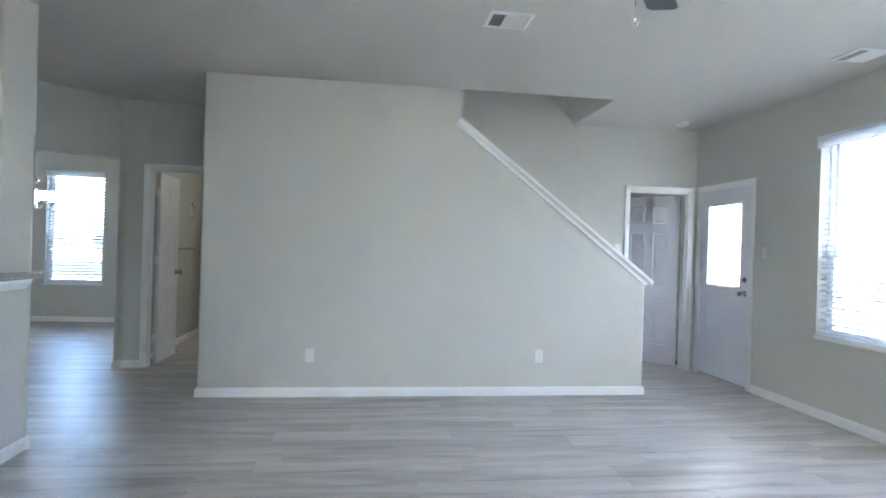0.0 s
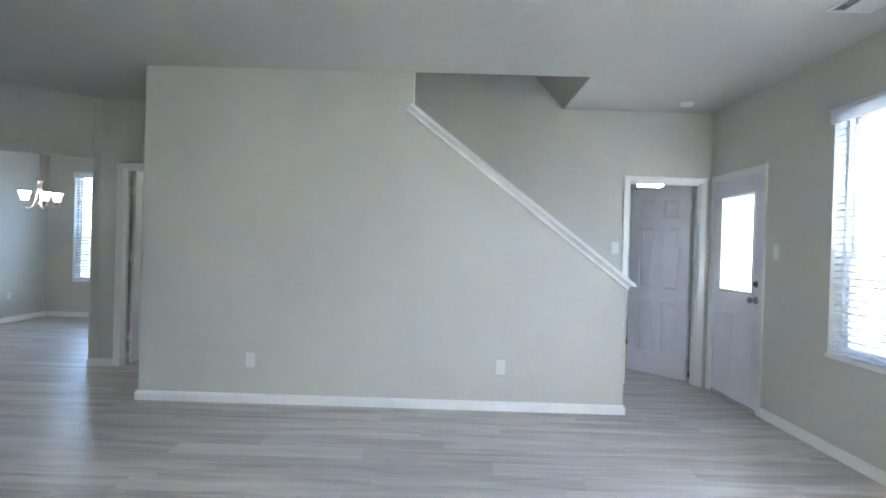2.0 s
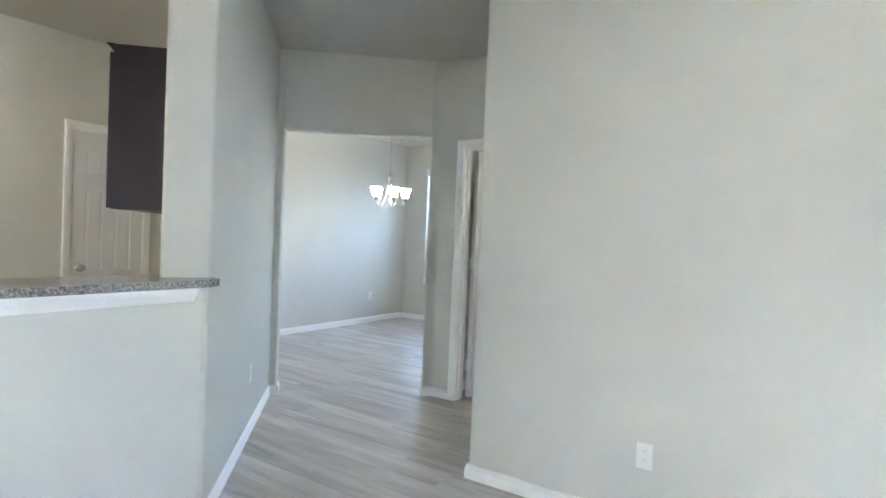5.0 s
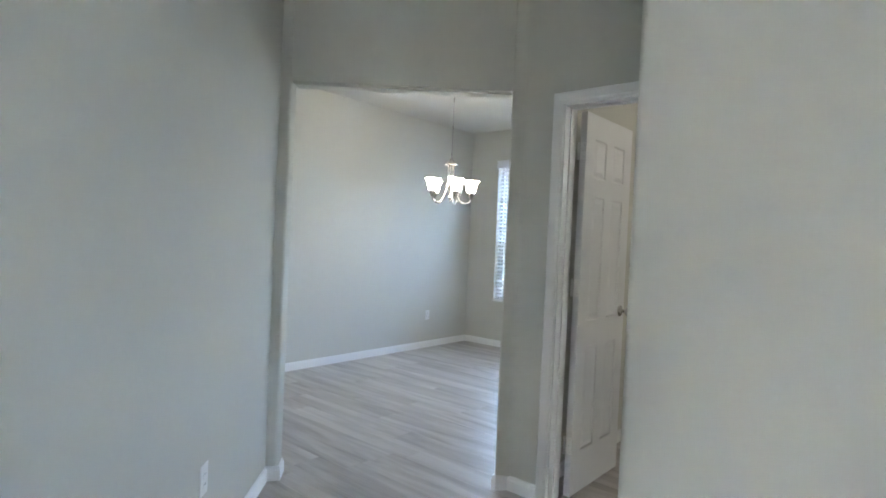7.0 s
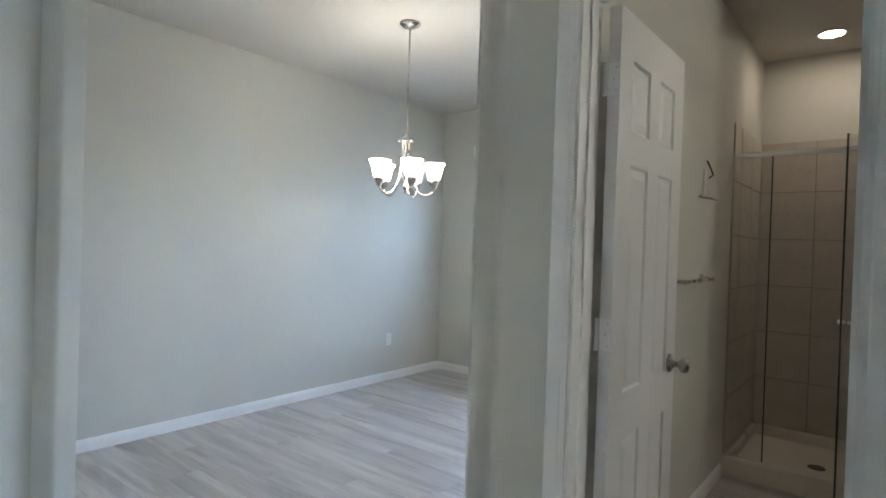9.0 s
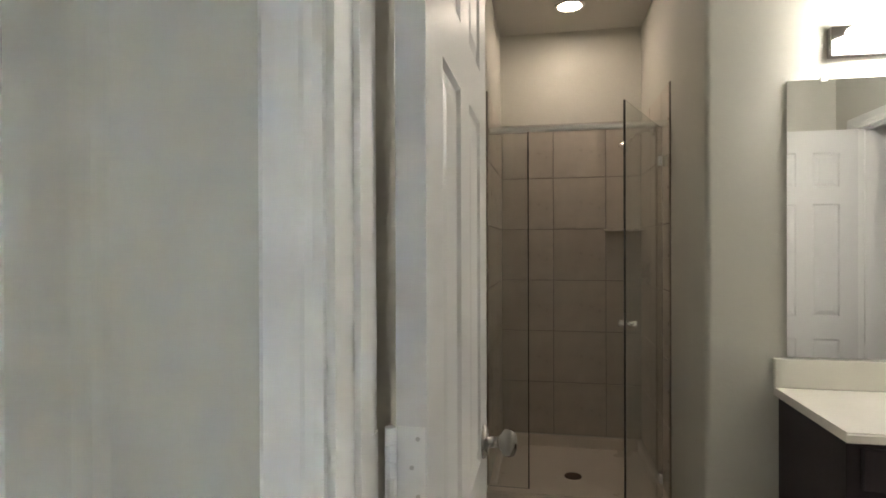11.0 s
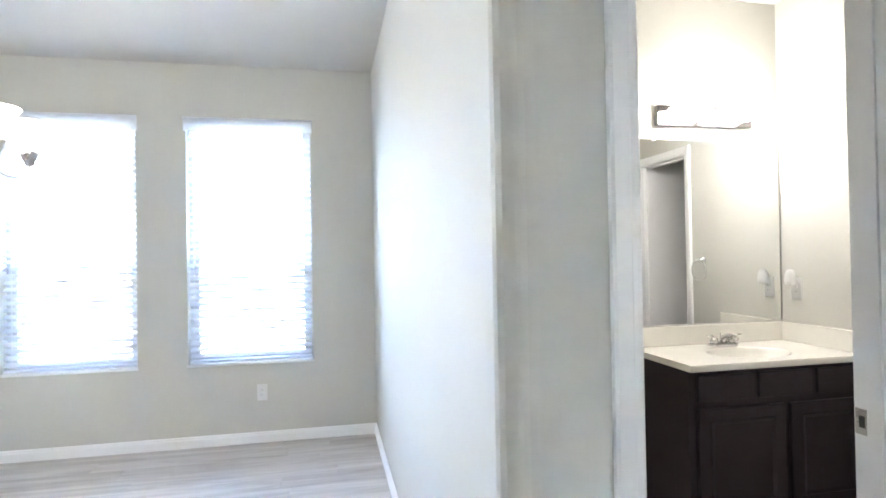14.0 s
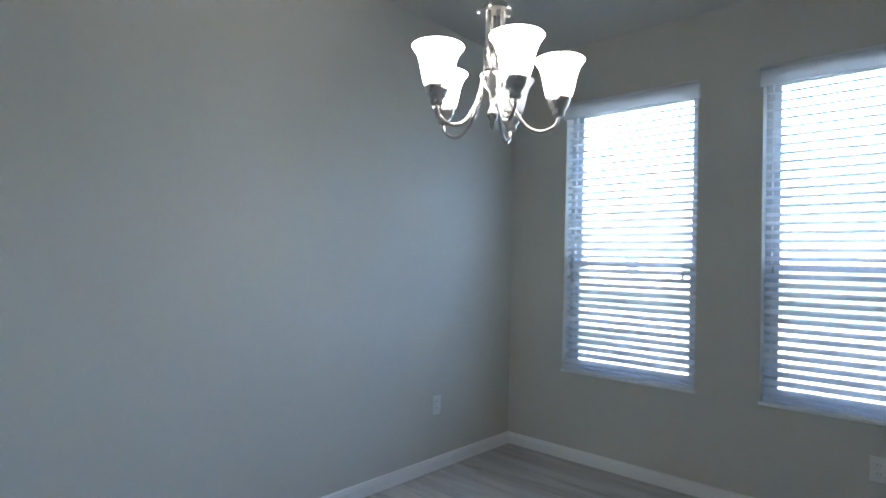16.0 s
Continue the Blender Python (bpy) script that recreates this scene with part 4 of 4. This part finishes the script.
# ---- bathroom ----
def vanity():
    ob = thing("vanity_cabinet", "dark espresso bathroom vanity with raised-panel doors", "vanity", pose(0, 0, 0))
    part("side_panel", box(B(), 0.207, 0.225, 2.490, 2.966, 0.0, 0.801), ESPRESSO, ob)
    part("side_panel", box(B(), 1.130, 1.148, 2.490, 2.966, 0.0, 0.801), ESPRESSO, ob)
    part("back_panel", box(B(), 0.225, 1.130, 2.950, 2.966, 0.10, 0.801), ESPRESSO, ob)
    part("bottom_panel", box(B(), 0.225, 1.130, 2.508, 2.950, 0.10, 0.118), ESPRESSO, ob)
    part("face_frame", box(B(), 0.225, 1.130, 2.490, 2.508, 0.10, 0.801), ESPRESSO, ob)
    part("toe_kick", box(B(), 0.2255, 1.1295, 2.545, 2.560, 0.0, 0.0995), ESPRESSO, ob)
    def front(name, x0, x1, z0, z1, inset):
        p = part(name, box(B(), x0, x1, 2.470, 2.4895, z0, z1, 0.003), ESPRESSO, ob)
        if inset:
            part("raised_panel", sweep(B(), [(x0 + 0.055, z0 + 0.055), (x1 - 0.055, z0 + 0.055), (x1 - 0.055, z1 - 0.055), (x0 + 0.055, z1 - 0.055)], [(0, 0), (0.004, -0.006), (0.018, -0.001), (0.020, 0)], lambda u, v, q: (u, 2.4698 + q * 1.0, v), True), ESPRESSO, p)
        return p
    for a, b in ((0.245, 0.530), (0.565, 0.850), (0.885, 1.130)):
        front("drawer_front", a, b, 0.660, 0.778, False)
    for a, b in ((0.245, 0.700), (0.735, 1.130)):
        front("cabinet_door", a, b, 0.130, 0.625, True)


vanity()


def vanity_top():
    """Moulded top with an oval bowl and splashes."""
    ob = thing("bathroom_counter", "cream cultured marble vanity top with oval basin", "countertop", pose(0, 0, 0))
    x0, x1, y0, y1, zt = 0.190, 1.153, 2.448, 2.966, 0.832
    cx, cy, rx, ry, n = 0.680, 2.675, 0.215, 0.155, 48
    bm = B()
    rim, edge, low = [], [], []
    for k in range(n):
        a = 2 * math.pi * k / n
        c, s = math.cos(a), math.sin(a)
        t = min((x1 - cx if c > 0 else cx - x0) / max(abs(c), 1e-9), (y1 - cy if s > 0 else cy - y0) / max(abs(s), 1e-9))
        edge.append([cx + t * c, cy + t * s])
        rim.append((cx + rx * c, cy + ry * s))
    for corner in ((x0, y0), (x1, y0), (x1, y1), (x0, y1)):
        k = min(range(n), key=lambda i: (edge[i][0] - corner[0]) ** 2 + (edge[i][1] - corner[1]) ** 2)
        edge[k] = list(corner)
    ev = [bm.verts.new((*p, zt)) for p in edge]
    rings = [[bm.verts.new((*p, zt)) for p in rim]]
    for f, dz in ((0.96, 0.006), (0.90, 0.030), (0.75, 0.080), (0.5, 0.115), (0.2, 0.128)):
        rings.append([bm.verts.new((cx + (p[0] - cx) * f, cy + (p[1] - cy) * f, zt - dz)) for p in rim])
    lv = [bm.verts.new((*p, zt - 0.030)) for p in edge]
    for k in range(n):
        j = (k + 1) % n
        bm.faces.new((ev[k], ev[j], rings[0][j], rings[0][k]))
        bm.faces.new((lv[k], lv[j], ev[j], ev[k]))
        for a, b in zip(rings, rings[1:]):
            bm.faces.new((a[k], a[j], b[j], b[k]))
    bm.faces.new(rings[-1])
    part("top", bm, MARBLE, ob)
    part("front_lip", box(B(), x0 - 0.004, x1, y0 - 0.006, y0 - 0.0005, zt - 0.026, zt - 0.004, 0.002), MARBLE, ob)
    part("backsplash", box(B(), x0 - 0.004, 1.130, 2.944, 2.9665, zt + 0.0005, 0.940, 0.004), MARBLE, ob)
    part("side_splash", box(B(), 1.131, 1.153, y0 + 0.01, 2.9665, zt + 0.0005, 0.940, 0.004), MARBLE, ob)
    part("drain", lathe(B(), [(0, 0.003), (0.020, 0.003), (0.022, 0.0), (0, 0.0)], 16, pose(cx, cy, zt - 0.127)), CHROME, ob)


vanity_top()


def faucet():
    ob = thing("faucet", "chrome two-handle centerset faucet on the vanity top", "faucet", pose(0.667, 2.845, 0.8325))
    part("base", box(B(), -0.078, 0.078, -0.026, 0.026, 0.0, 0.020, 0.008), FAUCET, ob, smooth=False)
    part("spout", tube(B(), [(0, 0, 0.018), (0, -0.005, 0.045), (0, -0.040, 0.066), (0, -0.085, 0.066), (0, -0.110, 0.055)], [0.020, 0.018, 0.014, 0.012, 0.010], 12), FAUCET, ob, smooth=True)
    for x in (-0.051, 0.051):
        h = part("handle", lathe(B(), [(0, 0.020), (0.022, 0.020), (0.020, 0.040), (0.014, 0.052), (0, 0.054)], 16, pose(x, 0, 0)), FAUCET, ob, smooth=True)
        part("lever", tube(B(), [(x, 0, 0.050), (x * 1.5, -0.006, 0.060), (x * 2.0, -0.012, 0.066)], [0.008, 0.007, 0.005], 8), FAUCET, h, smooth=True)
    part("lift_rod", tube(B(), [(0, 0.018, 0.02), (0, 0.018, 0.075)], 0.0025, 6), FAUCET, ob)


faucet()

bm = box(B(), 0.232, 1.140, 2.9585, 2.9645, 0.946, 1.960)
mirror = tagged(new("mirror", mesh_of("mirror", bm, MIRROR)), "frameless rectangular mirror over the vanity", "mirror")
for x in (0.355, 0.985):
    part("mirror_clip", box(B(), x - 0.012, x + 0.012, 2.954, 2.9675, 1.952, 1.972, 0.003), PLASTIC, mirror, "clear plastic clip")


def light_bar():
    ob = thing("vanity_light", "satin nickel vanity light bar with lit frosted glass", "wall lamp", pose(0, 0, 0))
    part("back_plate", box(B(), 0.366, 0.952, 2.930, 2.967, 2.034, 2.142, 0.004), PLATE, ob, "satin nickel back plate")
    for x0, x1 in ((0.378, 0.656), (0.662, 0.940)):
        n = 10
        out = []
        for k in range(n + 1):
            a = math.pi * k / n
            out.append((0.045 * math.sin(a) ** 1.05 if 0 < k < n else 0, (x1 - x0) / 2 * -math.cos(a)))
        part("glass_shade", lathe(B(), out, 20, pose((x0 + x1) / 2, 2.858, 2.088, 0, 90)), BATH_FROST, ob, "lit frosted glass shade", True)


light_bar()


def towel_bar():
    ob = thing("towel_bar", "satin nickel towel bar on the bathroom wall", "towel bar", pose(0, 0, 0))
    for y in (2.42, 2.93):
        part("post", lathe(B(), [(0, 0), (0.024, 0), (0.022, 0.008), (0.009, 0.014), (0.009, 0.060), (0.013, 0.066), (0, 0.07)], 16, pose(-0.9445, y, 1.218, 0, 90)), NICKEL, ob, smooth=True)
    part("bar", tube(B(), [(-0.885, 2.42, 1.218), (-0.885, 2.93, 1.218)], 0.008, 10), NICKEL, ob)


towel_bar()


def wall_shelf():
    ob = thing("hook_bracket", "small white wall bracket with dark hook and rod", "wall hook", pose(0, 0, 0))
    part("back_plate", box(B(), -0.9445, -0.936, 2.905, 2.955, 1.640, 1.790, 0.004), PLASTIC, ob, "white plate")
    part("hook", tube(B(), [(-0.934, 2.93, 1.835), (-0.918, 2.935, 1.80), (-0.905, 2.945, 1.76), (-0.925, 2.945, 1.745)], 0.0045, 8), SLOT, ob, "dark wire hook")
    part("rod", tube(B(), [(-0.935, 2.83, 1.640), (-0.905, 2.93, 1.636), (-0.90, 3.01, 1.634)], 0.006, 8), NICKEL, ob, "dark metal rod")


wall_shelf()

ring = thing("towel_ring", "chrome towel ring beside the closet door", "towel ring", pose(1.155, 2.28, 1.215))
part("post", lathe(B(), [(0, 0), (0.024, 0), (0.020, 0.010), (0.010, 0.014), (0.010, 0.045), (0, 0.048)], 16, pose(-0.0005, 0, 0.07, 0, -90)), CHROME, ring, smooth=True)
part("hoop", tube(B(), [(-0.042, 0.075 * math.sin(2 * math.pi * k / 24), 0.075 * math.cos(2 * math.pi * k / 24)) for k in range(25)], 0.0045, 8), CHROME, ring, smooth=True)
plug = plate(pose(1.155, 2.86, 1.13, 0, 0, -90), "white outlet beside the bathroom mirror", "outlet", False)
fresh = thing("air_freshener", "white plug-in air freshener in the bathroom outlet", "air freshener", pose(1.146, 2.86, 1.18, 0, 0, -90))
part("body", lathe(B(), [(0, -0.03), (0.024, -0.028), (0.030, -0.005), (0.026, 0.030), (0.016, 0.052), (0, 0.056)], 18, pose(0, -0.034, 0)), PLASTIC, fresh, smooth=True)
part("plug_base", box(B(), -0.018, 0.018, -0.014, -0.0003, -0.05, -0.01, 0.003), PLASTIC, fresh)


# ---- shower ----
SX0, SX1, SY0, SY1 = -0.945, -0.045, 3.515, 4.452


def shower_pan():
    ob = thing("shower_pan", "beige acrylic shower pan with raised curb", "shower pan", pose(0, 0, 0))
    bm = B()
    x0, x1, y0, y1 = SX0 + 0.002, SX1 - 0.002, SY0 + 0.002, SY1 - 0.002
    outer = [(x0, y0), (x1, y0), (x1, y1), (x0, y1)]
    inner = rounded([(x0 + 0.05, y0 + 0.11), (x1 - 0.05, y0 + 0.11), (x1 - 0.05, y1 - 0.04), (x0 + 0.05, y1 - 0.04)], [0.06] * 4, 3)
    prism(bm, [(x0, y0), (x1, y0), (x1, y0 + 0.10), (x0, y0 + 0.10)], 0.0, 0.120)
    prism(bm, [(x0, y0 + 0.10), (x0 + 0.03, y0 + 0.10), (x0 + 0.03, y1), (x0, y1)], 0.0, 0.115)
    prism(bm, [(x1 - 0.03, y0 + 0.10), (x1, y0 + 0.10), (x1, y1), (x1 - 0.03, y1)], 0.0, 0.115)
    prism(bm, [(x0 + 0.03, y1 - 0.03), (x1 - 0.03, y1 - 0.03), (x1 - 0.03, y1), (x0 + 0.03, y1)], 0.0, 0.115)
    bmesh.ops.bevel(bm, geom=list(bm.edges), offset=0.008, segments=2, affect="EDGES")
    part("curb", bm, PAN, ob, "beige raised rim")
    bm = B()
    cx, cy = -0.495, 3.995
    dish = [bm.verts.new((u, v, 0.045)) for u, v in ((x0 + 0.02, y0 + 0.08), (x1 - 0.02, y0 + 0.08), (x1 - 0.02, y1 - 0.02), (x0 + 0.02, y1 - 0.02))]
    mid = [bm.verts.new((cx + dx * 0.05, cy + dy * 0.05, 0.030)) for dx, dy in ((-1, -1), (1, -1), (1, 1), (-1, 1))]
    bm.faces.new(mid)
    for k in range(4):
        bm.faces.new((dish[k], dish[(k + 1) % 4], mid[(k + 1) % 4], mid[k]))
    part("dish", bm, PAN, ob)
    part("drain", lathe(B(), [(0, 0.004), (0.046, 0.004), (0.050, 0.0), (0, -0.001)], 24, pose(cx, cy, 0.031)), material("drain_bronze", (0.16, 0.10, 0.08), 0.4, 0.8), ob, "dark round drain grate")


shower_pan()


def shower_enclosure():
    ob = thing("shower_enclosure", "clear glass shower screen with chrome header and open door", "shower door", pose(0, 0, 0))
    part("header_bar", box(B(), SX0 + 0.012, SX1 - 0.014, 3.560, 3.590, 1.932, 1.968, 0.010), HEADER, ob, "chrome header bar")
    pane = part("fixed_panel", box(B(), SX0 + 0.014, -0.735, 3.571, 3.579, 0.122, 1.931), SHOWER_GLASS, ob, "clear fixed glass panel")
    pane.visible_shadow = False
    part("edge_seal", box(B(), -0.7345, -0.729, 3.570, 3.580, 0.122, 1.931), SLOT, ob, "dark edge seal")
    m = pose(-0.088, 3.575, 0, 0, 0, -112.5)
    door = part("glass_door", moved(box(B(), 0.0, 0.655, -0.004, 0.004, 0.140, 1.925), m), SHOWER_GLASS, ob, "open clear glass door")
    door.visible_shadow = False
    part("door_edge", moved(box(B(), 0.6555, 0.659, -0.0036, 0.0036, 0.140, 1.925), m), SLOT, door, "dark glass edge")
    for z in (0.235, 1.765):
        part("hinge", moved(box(B(), -0.004, 0.045, -0.016, 0.016, z - 0.026, z + 0.026, 0.004), m), CHROME, door, "chrome glass hinge")
        part("wall_bracket", box(B(), -0.089, -0.059, 3.560, 3.590, z - 0.024, z + 0.024, 0.003), CHROME, ob)
    for y, s in ((-0.004, 90), (0.004, -90)):
        part("door_knob", lathe(B(), [(0, 0), (0.012, 0), (0.009, 0.008), (0.014, 0.022), (0.014, 0.030), (0, 0.032)], 14, m @ pose(0.61, y, 1.048, s)), CHROME, door, "small chrome knob", True)


shower_enclosure()


def shower_fittings():
    head = thing("shower_fixture", "chrome shower head on a bent arm", "shower head", pose(0, 0, 0))
    part("arm", tube(B(), [(-0.057, 3.99, 2.00), (-0.10, 3.99, 2.005), (-0.15, 3.985, 1.985), (-0.185, 3.98, 1.95)], 0.009, 10), CHROME, head, smooth=True)
    part("flange", lathe(B(), [(0, 0), (0.028, 0), (0.024, 0.010), (0.010, 0.012), (0, 0.012)], 18, pose(-0.0575, 3.99, 2.00, 0, -90)), CHROME, head, smooth=True)
    part("rose", lathe(B(), [(0, 0.02), (0.012, 0.018), (0.016, 0.0), (0.030, -0.030), (0.032, -0.044), (0, -0.046)], 18, pose(-0.192, 3.978, 1.940, 0, 40)), CHROME, head, "chrome spray head", True)
    valve = thing("shower_valve", "chrome shower valve on the tiled wall", "shower valve", pose(-0.0575, 4.13, 1.19))
    part("escutcheon", lathe(B(), [(0, 0), (0.070, 0), (0.066, 0.008), (0.020, 0.014), (0.018, 0.05), (0, 0.052)], 24, pose(0, 0, 0, 0, -90)), CHROME, valve, smooth=True)
    part("handle", tube(B(), [(-0.048, 0, 0), (-0.052, 0, -0.04), (-0.055, 0, -0.07)], [0.010, 0.008, 0.006], 8), CHROME, valve, smooth=True)
    shelf = thing("corner_shelf", "tiled corner shelf in the shower", "shelf", pose(-0.058, 4.438, 1.452))
    part("slab", prism(B(), [(0, 0), (-0.22, 0), (-0.15, -0.11), (-0.11, -0.15), (0, -0.22)], 0, 0.016), TILE, shelf)


shower_fittings()
can = thing("recessed_light", "lit round recessed ceiling light in the shower", "ceiling light", pose(-0.506, 4.045, H))
part("trim_ring", lathe(B(), [(0.068, -0.001), (0.088, -0.001), (0.086, -0.006), (0.070, -0.010), (0.068, -0.004)], 28), PLASTIC, can, smooth=True)
part("lens", lathe(B(), [(0, -0.003), (0.068, -0.003), (0.066, -0.006), (0, -0.008)], 28), CAN_LIGHT, can, "glowing lens", True)

# fluorescent fitting in the garage
tube_l = thing("tube_light", "lit fluorescent ceiling fitting in the garage", "ceiling light", pose(6.02, 5.0, 2.54))
part("housing", box(B(), -0.230, 0.180, -0.10, 0.10, -0.030, -0.001, 0.004), PLASTIC, tube_l)
part("diffuser", box(B(), -0.220, 0.170, -0.092, 0.092, -0.085, -0.0305, 0.012), TUBE_LIGHT, tube_l, "glowing diffuser")

# ---- outside the walls ----
patio = B()
box(patio, 5.36, 8.2, -3.2, 2.2, -0.34, -0.06, 0.01)
structure("pavement_patio", patio, CONCRETE, "plain concrete patio slab outside the door", "patio")


def fence(x0, y0, x1, y1, label):
    ob = thing("fence", label, "fence", pose(x0, y0, -0.35, 0, 0, math.degrees(math.atan2(y1 - y0, x1 - x0))))
    length = math.hypot(x1 - x0, y1 - y0)
    n = int(length / 0.145)
    me = mesh_of("board", prism(B(), [(0.003, 0.02), (0.139, 0.02), (0.139, 1.80), (0.115, 1.83), (0.027, 1.83), (0.003, 1.80)], 0, 0.018, lambda u, v, w: (u, w, v)), FENCE)
    for k in range(n):
        b = new("board", me)
        b.parent = ob
        b.location = (k * 0.145, 0.002 * (k % 3), 0.006 * ((k * 7) % 5))
    for z in (0.35, 1.5):
        part("rail", box(B(), 0, length, 0.022, 0.060, z, z + 0.09), FENCE, ob)


fence(9.6, 15.0, 9.6, -5.5, "weathered pale wooden privacy fence behind the patio")


def house(x, y, w, d_, h, label):
    ob = thing("house", label, "house", pose(x, y, -0.35))
    part("wall", box(B(), 0, w, 0, d_, 0.01, h), SIDING, ob)
    part("roof", prism(B(), [(-0.4, h), (w + 0.4, h), (w / 2, h + w * 0.28)], -0.4, d_ + 0.4, lambda u, v, q: (u, q, v)), ROOF, ob)
    for k in range(3):
        win = part("window", box(B(), 1.0 + k * w / 3, 2.2 + k * w / 3, -0.05, -0.002, 1.0, 2.5), VINYL, ob)
        part("pane", box(B(), 1.08 + k * w / 3, 2.12 + k * w / 3, -0.056, -0.051, 1.08, 2.42), material("dark_far_pane", (0.05, 0.06, 0.07), 0.1), win)
    return ob


house(-24, 40, 12, 9, 3.0, "pale single-storey house across the street")
house(13.0, 6.5, 9, 14, 2.95, "pale single-storey neighbouring house behind the fence")
drive = B()
box(drive, -7.0, 4.5, 8.5, 15.0, -0.40, -0.335)
structure("pavement_drive", drive, CONCRETE, "pale concrete drive before the dining windows", "driveway")
road = B()
box(road, -50, 70, 15, 21, -0.40, -0.34)
structure("road", road, CONCRETE, "pale concrete street before the house", "road")

# ---- shower tiles ----
zs = [0.122, 0.462, 0.799, 1.133, 1.467, 1.803, 2.158]
tile_wall = {}


def tile_mesh(w, h):
    bm = B()
    g = 0.0022
    lo = [bm.verts.new(p) for p in ((g, 0, g), (w - g, 0, g), (w - g, 0, h - g), (g, 0, h - g))]
    hi = [bm.verts.new(p) for p in ((g + 0.002, -0.006, g + 0.002), (w - g - 0.002, -0.006, g + 0.002), (w - g - 0.002, -0.006, h - g - 0.002), (g + 0.002, -0.006, h - g - 0.002))]
    bm.faces.new(hi)
    for k in range(4):
        bm.faces.new((lo[k], lo[(k + 1) % 4], hi[(k + 1) % 4], hi[k]))
    return mesh_of("tile", bm, TILE)


def tiling(name, m, cols, label):
    bed = tagged(new(name, mesh_of(name, box(B(), cols[0], cols[-1], -0.004, -0.0005, zs[0], zs[-1]), GROUT)), label, "wall tile", kind="structure")
    bed.matrix_world = m
    for a, b in zip(cols, cols[1:]):
        for c, e in zip(zs, zs[1:]):
            t = new("tile", tile_mesh(b - a, e - c))
            t.parent = bed
            t.location = (a, -0.0035, c)


tiling("wall_tile_back", pose(0, SY1, 0), [-0.935, -0.599, -0.266, -0.056], "beige square wall tiles at the back of the shower")
tiling("wall_tile_side", pose(SX0, 0, 0, 0, 0, 90), [3.575, 3.77, 4.105, 4.44], "beige square wall tiles beside the glass panel")
tiling("wall_tile_valve", pose(SX1, 0, 0, 0, 0, -90), [-4.44, -4.105, -3.77, -3.575], "beige square wall tiles beside the shower valve")

# ---- floor planks ----
PW, PL = 0.182, 1.22


def plank_verts(x0, x1, y0, y1):
    g, c = 0.0004, 0.0012
    return [(x0 + g, y0 + g, -0.011), (x1 - g, y0 + g, -0.011), (x1 - g, y1 - g, -0.011), (x0 + g, y1 - g, -0.011),
            (x0 + g, y0 + g, -0.0012), (x1 - g, y0 + g, -0.0012), (x1 - g, y1 - g, -0.0012), (x0 + g, y1 - g, -0.0012),
            (x0 + c, y0 + c, 0), (x1 - c, y0 + c, 0), (x1 - c, y1 - c, 0), (x0 + c, y1 - c, 0)]


PLANK_FACES = [(8, 9, 10, 11)] + [(a + k, a + (k + 1) % 4, b + (k + 1) % 4, b + k) for a, b in ((0, 4), (4, 8)) for k in range(4)]
shared = {}
far_v, far_f = [], []
rng = random.Random(5)
count = 0
y = -7.12
while y < 4.5:
    x = -4.1 - rng.random() * PL
    while x < 5.19:
        x0, x1 = max(x, -4.1), min(x + PL, 5.19)
        if x1 - x0 > 0.02:
            near = (-4.6 < y < 1.1 and -1.6 < x0 < 5.2) or (0.2 < y < 4.6 and x0 < -0.9)
            if near and count < 300:
                key = round(x1 - x0, 3)
                if key not in shared:
                    me = bpy.data.meshes.new("plank")
                    me.from_pydata(plank_verts(0, x1 - x0, 0, PW), [], PLANK_FACES)
                    me.materials.append(PLANK)
                    shared[key] = me
                ob = new("plank", shared[key])
                ob.location = (x0, y, 0)
                ob.parent = floor_ob
                count += 1
            else:
                o = len(far_v)
                far_v += plank_verts(x0, x1, y, y + PW)
                far_f += [tuple(o + i for i in f) for f in PLANK_FACES]
        x += PL
    y += PW
me = bpy.data.meshes.new("planks_beyond")
me.from_pydata(far_v, [], far_f)
me.materials.append(PLANKS)
rest = tagged(new("planks_beyond", me), "grey oak vinyl planks", kind="stuff")
rest.parent = floor_ob
